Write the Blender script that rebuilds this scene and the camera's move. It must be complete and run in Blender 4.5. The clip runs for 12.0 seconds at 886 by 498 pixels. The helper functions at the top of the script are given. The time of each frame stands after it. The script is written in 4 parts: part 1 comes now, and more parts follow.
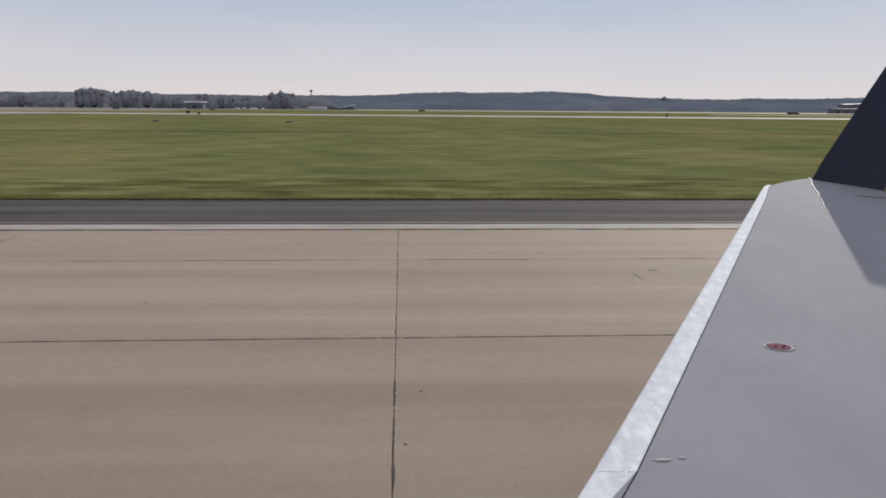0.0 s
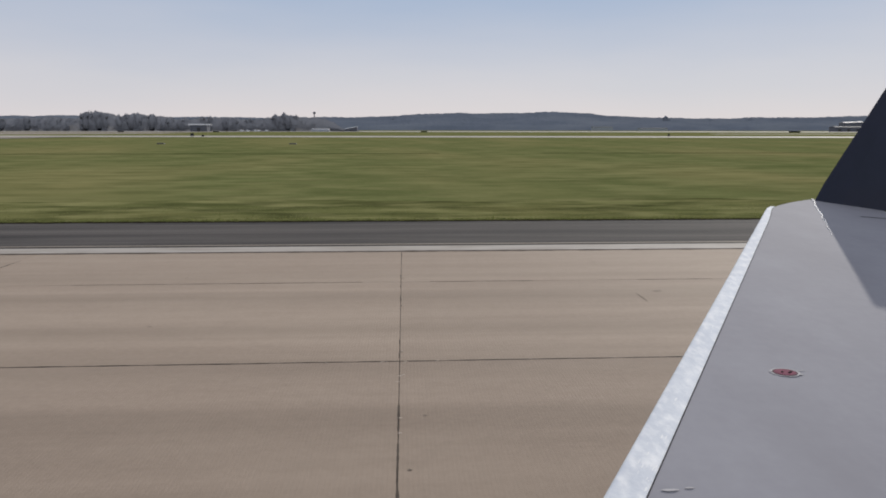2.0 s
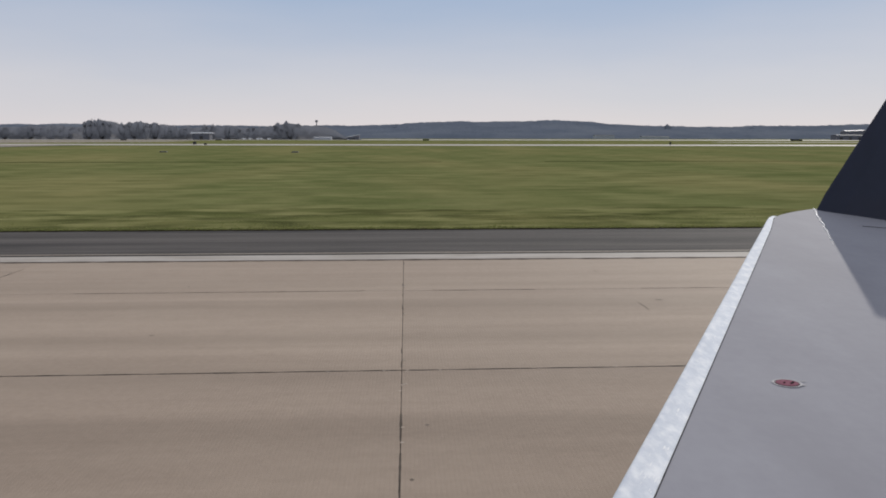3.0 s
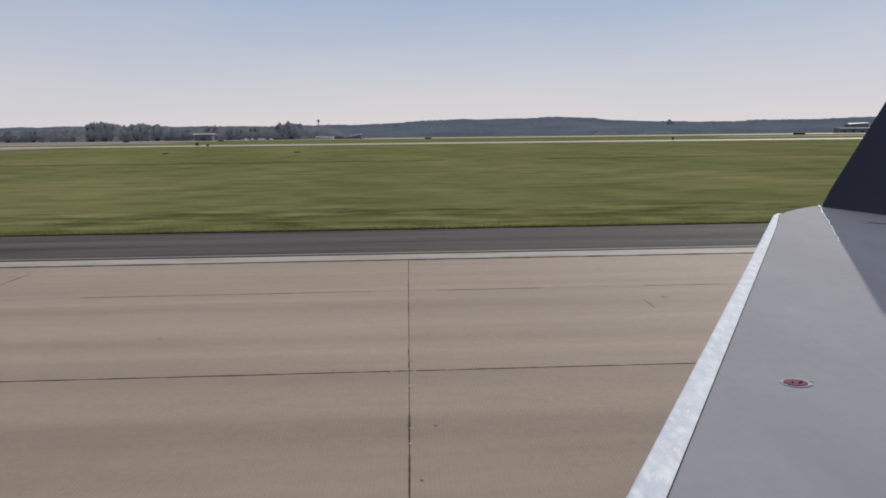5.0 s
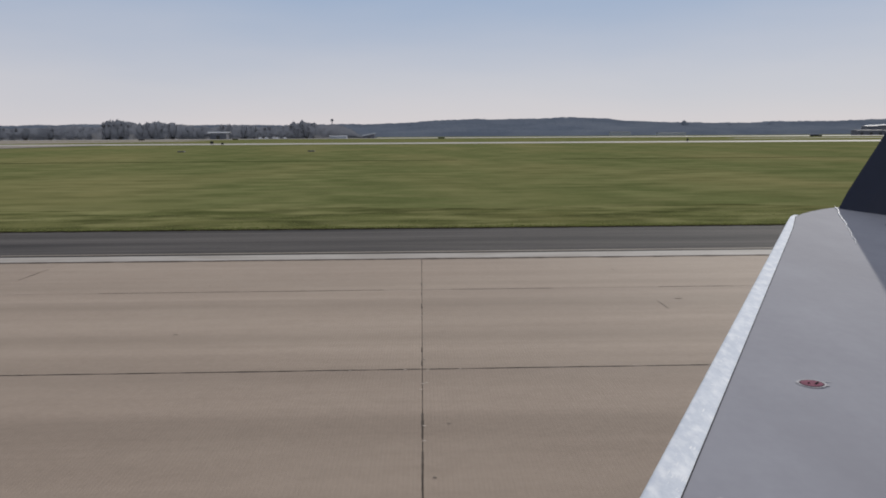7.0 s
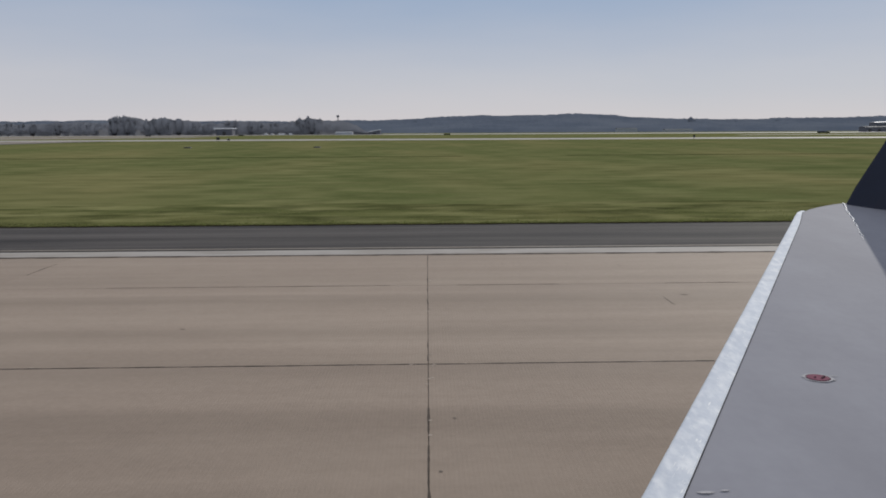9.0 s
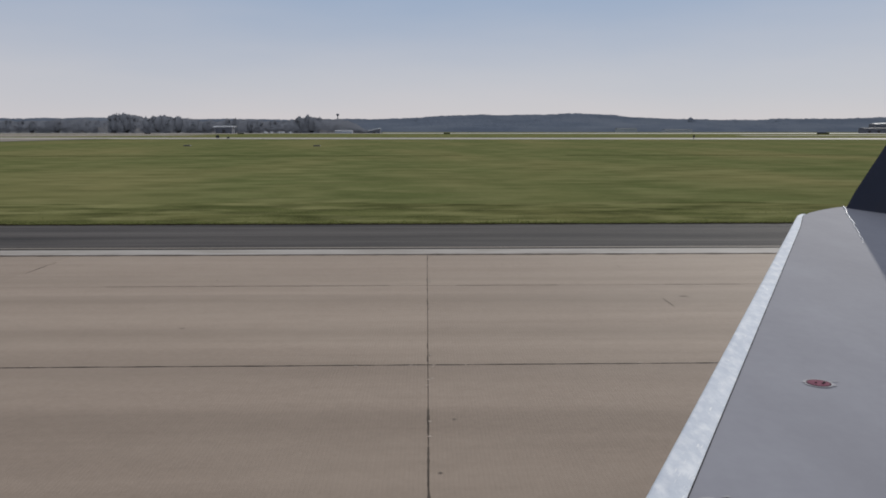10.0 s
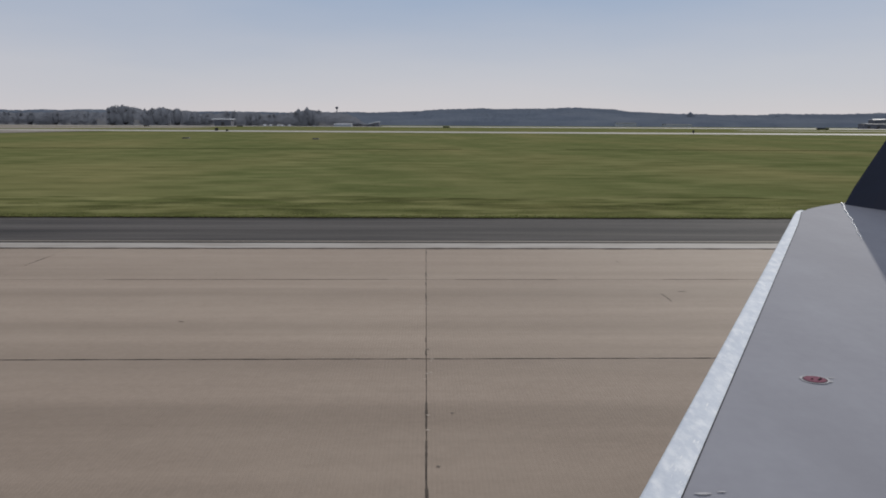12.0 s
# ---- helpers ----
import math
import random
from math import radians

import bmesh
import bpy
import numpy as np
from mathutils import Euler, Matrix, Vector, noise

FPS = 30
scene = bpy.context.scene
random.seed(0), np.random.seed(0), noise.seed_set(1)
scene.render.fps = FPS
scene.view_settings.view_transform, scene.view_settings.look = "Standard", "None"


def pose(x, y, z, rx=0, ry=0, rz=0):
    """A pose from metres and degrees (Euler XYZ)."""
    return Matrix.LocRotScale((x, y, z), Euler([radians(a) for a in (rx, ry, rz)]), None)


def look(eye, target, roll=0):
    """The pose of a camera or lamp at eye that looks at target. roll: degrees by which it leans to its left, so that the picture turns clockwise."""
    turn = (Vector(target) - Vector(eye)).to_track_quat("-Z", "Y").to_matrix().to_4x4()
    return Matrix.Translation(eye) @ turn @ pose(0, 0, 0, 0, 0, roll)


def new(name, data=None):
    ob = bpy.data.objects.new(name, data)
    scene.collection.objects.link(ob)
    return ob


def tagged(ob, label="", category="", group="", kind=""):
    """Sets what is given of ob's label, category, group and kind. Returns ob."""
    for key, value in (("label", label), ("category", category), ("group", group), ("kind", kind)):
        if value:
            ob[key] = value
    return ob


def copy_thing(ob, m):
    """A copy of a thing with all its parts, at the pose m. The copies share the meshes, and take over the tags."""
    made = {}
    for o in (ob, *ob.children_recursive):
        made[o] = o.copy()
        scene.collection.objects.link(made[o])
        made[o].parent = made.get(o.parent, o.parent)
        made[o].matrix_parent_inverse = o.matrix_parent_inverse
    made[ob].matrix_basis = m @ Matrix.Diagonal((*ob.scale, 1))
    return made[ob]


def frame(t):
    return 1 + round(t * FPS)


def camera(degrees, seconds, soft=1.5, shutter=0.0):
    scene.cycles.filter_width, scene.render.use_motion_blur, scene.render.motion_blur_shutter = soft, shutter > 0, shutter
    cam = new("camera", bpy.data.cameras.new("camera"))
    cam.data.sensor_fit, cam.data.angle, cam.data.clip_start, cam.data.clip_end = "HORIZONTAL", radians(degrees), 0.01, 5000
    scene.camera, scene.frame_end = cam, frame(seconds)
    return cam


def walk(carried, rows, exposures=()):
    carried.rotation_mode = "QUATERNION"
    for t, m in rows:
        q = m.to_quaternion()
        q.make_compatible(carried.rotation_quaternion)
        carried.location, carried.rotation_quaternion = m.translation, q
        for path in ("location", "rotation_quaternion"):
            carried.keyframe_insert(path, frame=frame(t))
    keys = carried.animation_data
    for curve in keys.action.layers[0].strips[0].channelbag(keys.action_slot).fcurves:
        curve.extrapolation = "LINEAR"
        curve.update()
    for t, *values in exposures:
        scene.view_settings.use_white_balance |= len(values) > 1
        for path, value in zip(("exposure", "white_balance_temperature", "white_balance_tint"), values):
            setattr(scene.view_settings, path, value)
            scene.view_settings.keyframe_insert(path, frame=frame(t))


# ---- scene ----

# The place: a runway edge, seen from a cabin window of an airliner over its wing.
# x runs along the runway (the nose points to -x), y away from the window, z up; metres.

# ---- camera and walk ----
cam = camera(64.0, 12.0, soft=1.85)
ROWS = (
    # seconds, x, y, z, yaw, pitch, roll
    (0.0, 0.060, 0.062, 3.980, -3.40, -11.24, 0.46),
    (0.5, 0.053, 0.069, 3.999, -3.26, -10.74, 0.32),
    (1.0, 0.057, 0.066, 3.996, -2.94, -10.35, 0.16),
    (1.5, 0.053, 0.071, 4.015, -3.00, -10.01, 0.15),
    (2.0, 0.058, 0.070, 4.024, -3.13, -9.61, 0.07),
    (2.5, 0.056, 0.060, 4.029, -3.16, -9.18, -0.04),
    (3.0, 0.050, 0.049, 4.046, -2.98, -8.96, 0.07),
    (3.5, 0.045, 0.036, 4.060, -2.52, -9.01, -0.16),
    (5.5, -0.008, 0.006, 4.103, -2.77, -9.12, -0.73),
    (6.0, -0.021, -0.004, 4.098, -2.63, -8.75, -0.26),
    (6.5, -0.028, -0.016, 4.087, -2.34, -9.04, -0.12),
    (7.0, -0.026, -0.025, 4.090, -1.70, -9.12, -0.34),
    (7.5, -0.031, -0.030, 4.090, -1.20, -9.40, -0.20),
    (9.5, -0.046, -0.054, 4.074, -1.26, -9.42, -0.30),
    (10.0, -0.059, -0.052, 4.108, -1.32, -9.48, 0.02),
    (10.5, -0.058, -0.059, 4.101, -1.47, -9.62, -0.06),
    (11.0, -0.057, -0.061, 4.111, -1.62, -9.78, 0.14),
    (11.5, -0.062, -0.061, 4.129, -1.69, -9.75, 0.39),
    (12.0, -0.060, -0.064, 4.120, -1.42, -9.98, 0.31),
)


def held(x, y, z, yaw, pitch, roll):
    return pose(x, y, z, 0, 0, yaw) @ pose(0, 0, 0, 90 + pitch, 0, 0) @ pose(0, 0, 0, 0, 0, roll)


walk(cam, [(r[0], held(*r[1:])) for r in ROWS], exposures=((0.0, 0.05, 6450, 10), (3.5, 0.03, 6400, 10), (6.0, -0.02, 6350, 10), (9.5, -0.17, 6250, 9), (12.0, -0.17, 6250, 9)))

# ---- sky and sun ----
SUN_TURN, SUN_UP = 34.8, 22.0       # degrees from +y towards +x, and above the horizon
world = bpy.data.worlds.new("sky")
scene.world = world
world.use_nodes = True
wn = world.node_tree
sky = wn.nodes.new("ShaderNodeTexSky")
sky.sky_type, sky.sun_disc = "NISHITA", False
sky.sun_elevation, sky.sun_rotation = radians(SUN_UP), radians(SUN_TURN)
sky.altitude, sky.air_density, sky.dust_density, sky.ozone_density = 200, 1.0, 0.0, 2.0
# a thin even haze veils the clear sky, palest at the horizon
way = wn.nodes.new("ShaderNodeTexCoord")
split = wn.nodes.new("ShaderNodeSeparateXYZ")
haze = wn.nodes.new("ShaderNodeValToRGB")
veil = wn.nodes.new("ShaderNodeMixRGB")
wn.links.new(way.outputs["Generated"], split.inputs[0])
drift = wn.nodes.new("ShaderNodeTexNoise")      # faint uneven veils
drift.inputs["Scale"].default_value, drift.inputs["Detail"].default_value = 2.2, 4.0
flat = wn.nodes.new("ShaderNodeMapping")
flat.inputs["Scale"].default_value = (1.0, 1.0, 5.0)
shift = wn.nodes.new("ShaderNodeMath")
shift.operation = "MULTIPLY_ADD"
shift.inputs[1].default_value = 0.09
lower = wn.nodes.new("ShaderNodeMath")
lower.operation = "SUBTRACT"
lower.inputs[1].default_value = 0.045
wn.links.new(way.outputs["Generated"], flat.inputs[0])
wn.links.new(flat.outputs[0], drift.inputs["Vector"])
wn.links.new(drift.outputs[0], shift.inputs[0])
wn.links.new(split.outputs["Z"], shift.inputs[2])
wn.links.new(shift.outputs[0], lower.inputs[0])
wn.links.new(lower.outputs[0], haze.inputs[0])
stops = haze.color_ramp.elements
stops[0].position, stops[0].color = 0.0, (6.9, 6.35, 6.45, 1)
stops[1].position, stops[1].color = 1.0, (5.2, 5.4, 5.9, 1)
for place, colour in ((0.07, (6.0, 5.9, 6.3)), (0.19, (3.75, 4.55, 5.95)), (0.4, (4.6, 5.0, 5.7))):
    stops.new(place).color = (*colour, 1)
veil.inputs[0].default_value = 0.94
wn.links.new(sky.outputs[0], veil.inputs[1])
wn.links.new(haze.outputs[0], veil.inputs[2])
wn.links.new(veil.outputs[0], wn.nodes["Background"].inputs[0])
wn.nodes["Background"].inputs[1].default_value = 0.10
lamp = bpy.data.lights.new("sun", "SUN")
lamp.energy, lamp.angle, lamp.color = 2.8, radians(0.6), (1.0, 0.94, 0.85)
sun = new("sun", lamp)
sx, sy = math.sin(radians(SUN_TURN)), math.cos(radians(SUN_TURN))
sun.matrix_basis = look((300 * sx, 300 * sy, 300 * math.tan(radians(SUN_UP))), (0, 0, 0))


# ---- materials ----
def socket(nodes, kind, **values):
    n = nodes.new(kind)
    for k, v in values.items():
        n.inputs[k].default_value = v
    return n


def surface(name, low, high, rough=0.8, metal=0.0, scale=1.0, stretch=(1, 1, 1), fine=None, bump=0.0, bump_scale=40.0,
            each=0.0, island=0.0, gloss=0.5, patch=None, coat=0.0, leaf=0.0, span=(0.46, 0.92), fluffy=0.0):
    """A mottled surface: two scales of noise between two colours, fine relief, a tone for each piece."""
    m = bpy.data.materials.new(name)
    m.use_nodes = True
    nt = m.node_tree
    nodes, links = nt.nodes, nt.links
    bsdf = nodes["Principled BSDF"]
    bsdf.inputs["Roughness"].default_value = rough
    bsdf.inputs["Metallic"].default_value = metal
    bsdf.inputs["Specular IOR Level"].default_value = gloss
    bsdf.inputs["Coat Weight"].default_value = coat
    geo = nodes.new("ShaderNodeNewGeometry")
    mp = nodes.new("ShaderNodeMapping")
    mp.inputs["Scale"].default_value = stretch
    links.new(geo.outputs["Position"], mp.inputs["Vector"])
    n1 = socket(nodes, "ShaderNodeTexNoise", Scale=scale, Detail=6.0, Roughness=0.6)
    links.new(mp.outputs[0], n1.inputs["Vector"])
    n2 = socket(nodes, "ShaderNodeTexNoise", Scale=fine or scale * 14, Detail=3.0, Roughness=0.6)
    links.new(geo.outputs["Position"], n2.inputs["Vector"])
    add = nodes.new("ShaderNodeMath")
    add.operation = "MULTIPLY_ADD"
    add.inputs[1].default_value = 0.35
    links.new(n2.outputs[0], add.inputs[0])
    links.new(n1.outputs[0], add.inputs[2])
    ramp = nodes.new("ShaderNodeValToRGB")
    ramp.color_ramp.elements[0].position, ramp.color_ramp.elements[0].color = span[0], (*low, 1)
    ramp.color_ramp.elements[1].position, ramp.color_ramp.elements[1].color = span[1], (*high, 1)
    links.new(add.outputs[0], ramp.inputs[0])
    out = ramp.outputs[0]
    for colour, pscale, pstretch, amount in patch if isinstance(patch, list) else [patch] if patch else []:
        mp2 = nodes.new("ShaderNodeMapping")
        mp2.inputs["Scale"].default_value = pstretch
        links.new(geo.outputs["Position"], mp2.inputs["Vector"])
        n3 = socket(nodes, "ShaderNodeTexNoise", Scale=pscale, Detail=5.0, Roughness=0.55)
        links.new(mp2.outputs[0], n3.inputs["Vector"])
        r3 = nodes.new("ShaderNodeValToRGB")
        r3.color_ramp.elements[0].position, r3.color_ramp.elements[0].color = 0.45, (0, 0, 0, 1)
        r3.color_ramp.elements[1].position, r3.color_ramp.elements[1].color = 0.68, (amount, amount, amount, 1)
        links.new(n3.outputs[0], r3.inputs[0])
        mix = nodes.new("ShaderNodeMixRGB")
        mix.inputs[2].default_value = (*colour, 1)
        links.new(r3.outputs[0], mix.inputs[0])
        links.new(out, mix.inputs[1])
        out = mix.outputs[0]
    if each or island:
        src = nodes.new("ShaderNodeObjectInfo").outputs["Random"] if each else geo.outputs["Random Per Island"]
        span = each or island
        mr = nodes.new("ShaderNodeMapRange")
        mr.inputs["To Min"].default_value, mr.inputs["To Max"].default_value = 1 - span, 1 + span
        links.new(src, mr.inputs["Value"])
        hsv = nodes.new("ShaderNodeHueSaturation")
        links.new(mr.outputs[0], hsv.inputs["Value"])
        links.new(out, hsv.inputs["Color"])
        out = hsv.outputs[0]
    links.new(out, bsdf.inputs["Base Color"])
    if leaf:
        thin = nodes.new("ShaderNodeBsdfTranslucent")
        blend = nodes.new("ShaderNodeMixShader")
        blend.inputs[0].default_value = leaf
        links.new(out, thin.inputs["Color"])
        links.new(bsdf.outputs[0], blend.inputs[1])
        links.new(thin.outputs[0], blend.inputs[2])
        links.new(blend.outputs[0], nodes["Material Output"].inputs["Surface"])
    if fluffy:      # leaf sprays share the light of their crown
        up = nodes.new("ShaderNodeMix")
        up.data_type = "VECTOR"
        up.inputs["Factor"].default_value = fluffy
        up.inputs[5].default_value = (0.1, -0.5, 0.86)
        links.new(geo.outputs["Normal"], up.inputs[4])
        links.new(up.outputs[1], bsdf.inputs["Normal"])
    if bump:
        n4 = socket(nodes, "ShaderNodeTexNoise", Scale=bump_scale, Detail=4.0)
        links.new(geo.outputs["Position"], n4.inputs["Vector"])
        b = socket(nodes, "ShaderNodeBump", Strength=bump, Distance=0.02)
        links.new(n4.outputs[0], b.inputs["Height"])
        links.new(b.outputs[0], bsdf.inputs["Normal"])
    return m


def grooved(m, period, strength):
    """Fine transverse grooves sawn into a surface, over the relief it has."""
    nodes, links = m.node_tree.nodes, m.node_tree.links
    bsdf = nodes["Principled BSDF"]
    geo = nodes.new("ShaderNodeNewGeometry")
    wave = nodes.new("ShaderNodeTexWave")
    wave.wave_type, wave.bands_direction = "BANDS", "X"
    wave.inputs["Scale"].default_value = 0.314 / period
    wave.inputs["Distortion"].default_value = 0.4
    links.new(geo.outputs["Position"], wave.inputs["Vector"])
    b = socket(nodes, "ShaderNodeBump", Strength=strength, Distance=0.004)
    links.new(wave.outputs["Fac"], b.inputs["Height"])
    links.new(bsdf.inputs["Normal"].links[0].from_socket, b.inputs["Normal"])
    links.new(b.outputs[0], bsdf.inputs["Normal"])
    return m


CONCRETE = surface("concrete", (0.303, 0.236, 0.184), (0.417, 0.328, 0.259), 0.85, scale=0.7, stretch=(0.04, 1, 1), fine=9,
                   bump=0.25, bump_scale=60, each=0.035, gloss=0.2, patch=[((0.245, 0.194, 0.15), 0.55, (0.012, 1, 1), 0.5), ((0.39, 0.312, 0.246), 0.25, (0.5, 1, 1), 0.5),
                                                                          ((0.22, 0.175, 0.135), 3.0, (0.6, 1, 1), 0.12)])
CONCRETE_LANE = surface("traffic_darkened_concrete", (0.27, 0.209, 0.163), (0.383, 0.3, 0.237), 0.85, scale=0.6, stretch=(0.05, 1, 1), fine=9,
                        bump=0.25, bump_scale=60, each=0.035, gloss=0.2, patch=[((0.235, 0.184, 0.143), 0.4, (0.015, 1, 1), 0.5), ((0.375, 0.3, 0.236), 0.22, (0.5, 1, 1), 0.5),
                                                                               ((0.2, 0.16, 0.124), 3.0, (0.6, 1, 1), 0.12)])
CONCRETE_FAR = surface("weathered_concrete", (0.25, 0.21, 0.175), (0.36, 0.31, 0.26), 0.85, scale=0.3, stretch=(0.3, 1, 1),
                       fine=6, bump=0.2, bump_scale=50, island=0.05, gloss=0.1)
# base colour lightened to carry the low sun's glint on the far pavement
CONCRETE_GLINT = surface("glint_bright_concrete", (0.42, 0.38, 0.33), (0.5, 0.46, 0.41), 0.8, scale=0.05, fine=1, gloss=0.1)
grooved(CONCRETE, 0.06, 0.18)
grooved(CONCRETE_LANE, 0.06, 0.18)
SEALANT = surface("joint_sealant", (0.02, 0.018, 0.016), (0.045, 0.04, 0.036), 0.85, scale=3, bump=0.2, gloss=0.05,
                  patch=((0.2, 0.165, 0.135), 0.9, (1, 1, 1), 0.95))
ASPHALT = surface("asphalt", (0.066, 0.06, 0.056), (0.135, 0.12, 0.112), 0.9, scale=1.1, stretch=(0.05, 1, 1), fine=14, gloss=0.1,
                  bump=0.5, bump_scale=90, patch=((0.035, 0.033, 0.034), 0.5, (0.08, 1, 1), 0.8))
PAINT_WHITE = surface("white_marking_paint", (0.385, 0.345, 0.31), (0.475, 0.435, 0.395), 0.8, gloss=0.1, scale=1.5, stretch=(0.3, 1, 1), fine=20,
                      bump=0.2, patch=((0.3, 0.26, 0.22), 1.2, (0.3, 1, 1), 0.6))
PAINT_YELLOW = surface("yellow_marking_paint", (0.5, 0.27, 0.03), (0.68, 0.4, 0.06), 0.7, scale=1.5, fine=20, bump=0.2)
GRASS_GROUND = surface("mown_grass", (0.104, 0.117, 0.042), (0.213, 0.217, 0.09), 0.95, scale=0.22, stretch=(0.5, 0.8, 1), fine=3, span=(0.42, 0.98),
                       bump=0.6, bump_scale=9, gloss=0.0, patch=[((0.262, 0.226, 0.1), 0.035, (1, 0.35, 1), 0.75), ((0.09, 0.115, 0.038), 0.05, (0.8, 0.4, 1), 0.45),
                              ((0.29, 0.266, 0.122), 0.45, (0.35, 0.7, 1), 0.4), ((0.06, 0.07, 0.024), 0.5, (0.35, 0.7, 1), 0.4)])
GRASS_BLADE = surface("grass_blades", (0.145, 0.17, 0.05), (0.26, 0.26, 0.1), 0.8, scale=0.3, island=0.3, gloss=0.1, leaf=0.4)
# leaf colour lightened and greyed: distance haze is painted into it
FOLIAGE = surface("haze_tinted_foliage", (0.318, 0.316, 0.338), (0.398, 0.395, 0.413), 0.95, scale=0.02, fine=0.25, island=0.03, gloss=0.0, leaf=0.22, fluffy=0.95)
# blue-grey base and paler patches paint the distance haze over these woods
WOODS = surface("haze_tinted_woods", (0.205, 0.23, 0.275), (0.255, 0.28, 0.33), 0.95, scale=0.01, fine=0.12, island=0.02, gloss=0.0, leaf=0.2, fluffy=0.75,
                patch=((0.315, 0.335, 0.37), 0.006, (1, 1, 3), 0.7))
# floor colour carries the same painted haze as the woods above it
HILL = surface("haze_tinted_hill_floor", (0.16, 0.18, 0.21), (0.2, 0.22, 0.25), 0.95, scale=0.02, gloss=0.0)
WING_PAINT = surface("grey_wing_paint", (0.288, 0.281, 0.311), (0.337, 0.331, 0.363), 0.8, scale=0.9, fine=12, gloss=0.06, bump=0.02, bump_scale=8,
                     patch=((0.262, 0.254, 0.278), 0.8, (1, 0.3, 1), 0.5))
# the pale and bluish mottling puts glints and reflections into the metal's colour
BARE_METAL = surface("polished_aluminium", (0.63, 0.66, 0.72), (0.77, 0.79, 0.83), 0.78, 0.04, scale=5, stretch=(1, 0.4, 1), fine=45, gloss=0.07, bump=0.08, bump_scale=30, each=0.04,
                     patch=[((0.92, 0.92, 0.93), 15, (1, 0.5, 1), 0.75), ((0.53, 0.56, 0.63), 22, (1, 0.4, 1), 0.3)])
NAVY = surface("navy_paint", (0.007, 0.010, 0.026), (0.011, 0.014, 0.036), 0.35, scale=2, gloss=0.3, coat=0.1)
SEAM = surface("dark_seam", (0.02, 0.02, 0.022), (0.04, 0.04, 0.042), 0.9, scale=8, gloss=0.03)
RED = surface("red_cap_paint", (0.17, 0.045, 0.08), (0.25, 0.08, 0.12), 0.8, scale=20, gloss=0.06)
SCUFF = surface("pale_scuffed_paint", (0.32, 0.31, 0.33), (0.4, 0.385, 0.4), 0.8, scale=20)
HULL = surface("white_fuselage_paint", (0.6, 0.6, 0.61), (0.68, 0.68, 0.69), 0.35, scale=1)
RUBBER = surface("tyre_rubber", (0.015, 0.015, 0.015), (0.03, 0.03, 0.03), 0.8, scale=8)
STEEL = surface("galvanised_steel", (0.25, 0.25, 0.25), (0.36, 0.36, 0.36), 0.5, 0.7, scale=6)
DARK = surface("dark_painted_metal", (0.02, 0.02, 0.02), (0.045, 0.042, 0.04), 0.6, scale=6)
SIGN_BLACK = surface("black_sign_face", (0.012, 0.012, 0.012), (0.025, 0.024, 0.023), 0.45, scale=4)
LENS = surface("clear_lamp_glass", (0.75, 0.75, 0.72), (0.85, 0.85, 0.82), 0.15, scale=10)
ROOF = surface("white_metal_roof", (0.74, 0.74, 0.75), (0.82, 0.82, 0.83), 0.6, gloss=0.3, scale=0.2)
ROOF_GREY = surface("grey_metal_roof", (0.22, 0.23, 0.25), (0.3, 0.31, 0.33), 0.7, gloss=0.1, scale=0.2)
# both claddings are lightened and blued, with distance haze put into the colour
WALLS = surface("hazed_grey_cladding", (0.11, 0.115, 0.135), (0.14, 0.145, 0.165), 0.8, gloss=0.1, scale=0.2)
WALLS_PALE = surface("hazed_pale_cladding", (0.36, 0.38, 0.42), (0.44, 0.46, 0.5), 0.8, gloss=0.1, scale=0.2)
CRATE = surface("weathered_equipment_box", (0.11, 0.105, 0.095), (0.17, 0.16, 0.145), 0.7, scale=5)


# ---- building helpers ----
def part(name, bm, material, parent=None, label="", smooth=False):
    me = bpy.data.meshes.new(name)
    bm.to_mesh(me)
    bm.free()
    me.materials.append(material)
    if smooth:
        for p in me.polygons:
            p.use_smooth = True
    ob = new(name, me)
    if parent:
        ob.parent = parent
    return tagged(ob, label)


def empty(name, at=(0, 0, 0)):
    ob = new(name)
    ob.location = at
    return ob


def add_box(bm, x0, x1, y0, y1, z0, z1, bevel=0.0):
    r = bmesh.ops.create_cube(bm, size=1)
    bmesh.ops.transform(bm, matrix=Matrix.Translation(((x0 + x1) / 2, (y0 + y1) / 2, (z0 + z1) / 2))
                        @ Matrix.Diagonal((x1 - x0, y1 - y0, z1 - z0, 1)), verts=r["verts"])
    if bevel:
        es = list({e for v in r["verts"] for e in v.link_edges})
        bmesh.ops.bevel(bm, geom=es, offset=bevel, segments=2, affect="EDGES")


def box(x0, x1, y0, y1, z0, z1, bevel=0.0):
    bm = bmesh.new()
    add_box(bm, x0, x1, y0, y1, z0, z1, bevel)
    return bm


def add_rod(bm, a, b, r0, r1=None, n=12):
    a, b = Vector(a), Vector(b)
    d = b - a
    m = Matrix.Translation((a + b) / 2) @ d.to_track_quat("Z", "Y").to_matrix().to_4x4()
    bmesh.ops.create_cone(bm, cap_ends=True, segments=n, radius1=r0, radius2=r0 if r1 is None else r1, depth=d.length, matrix=m)


def rod(a, b, r0, r1=None, n=12):
    bm = bmesh.new()
    add_rod(bm, a, b, r0, r1, n)
    return bm


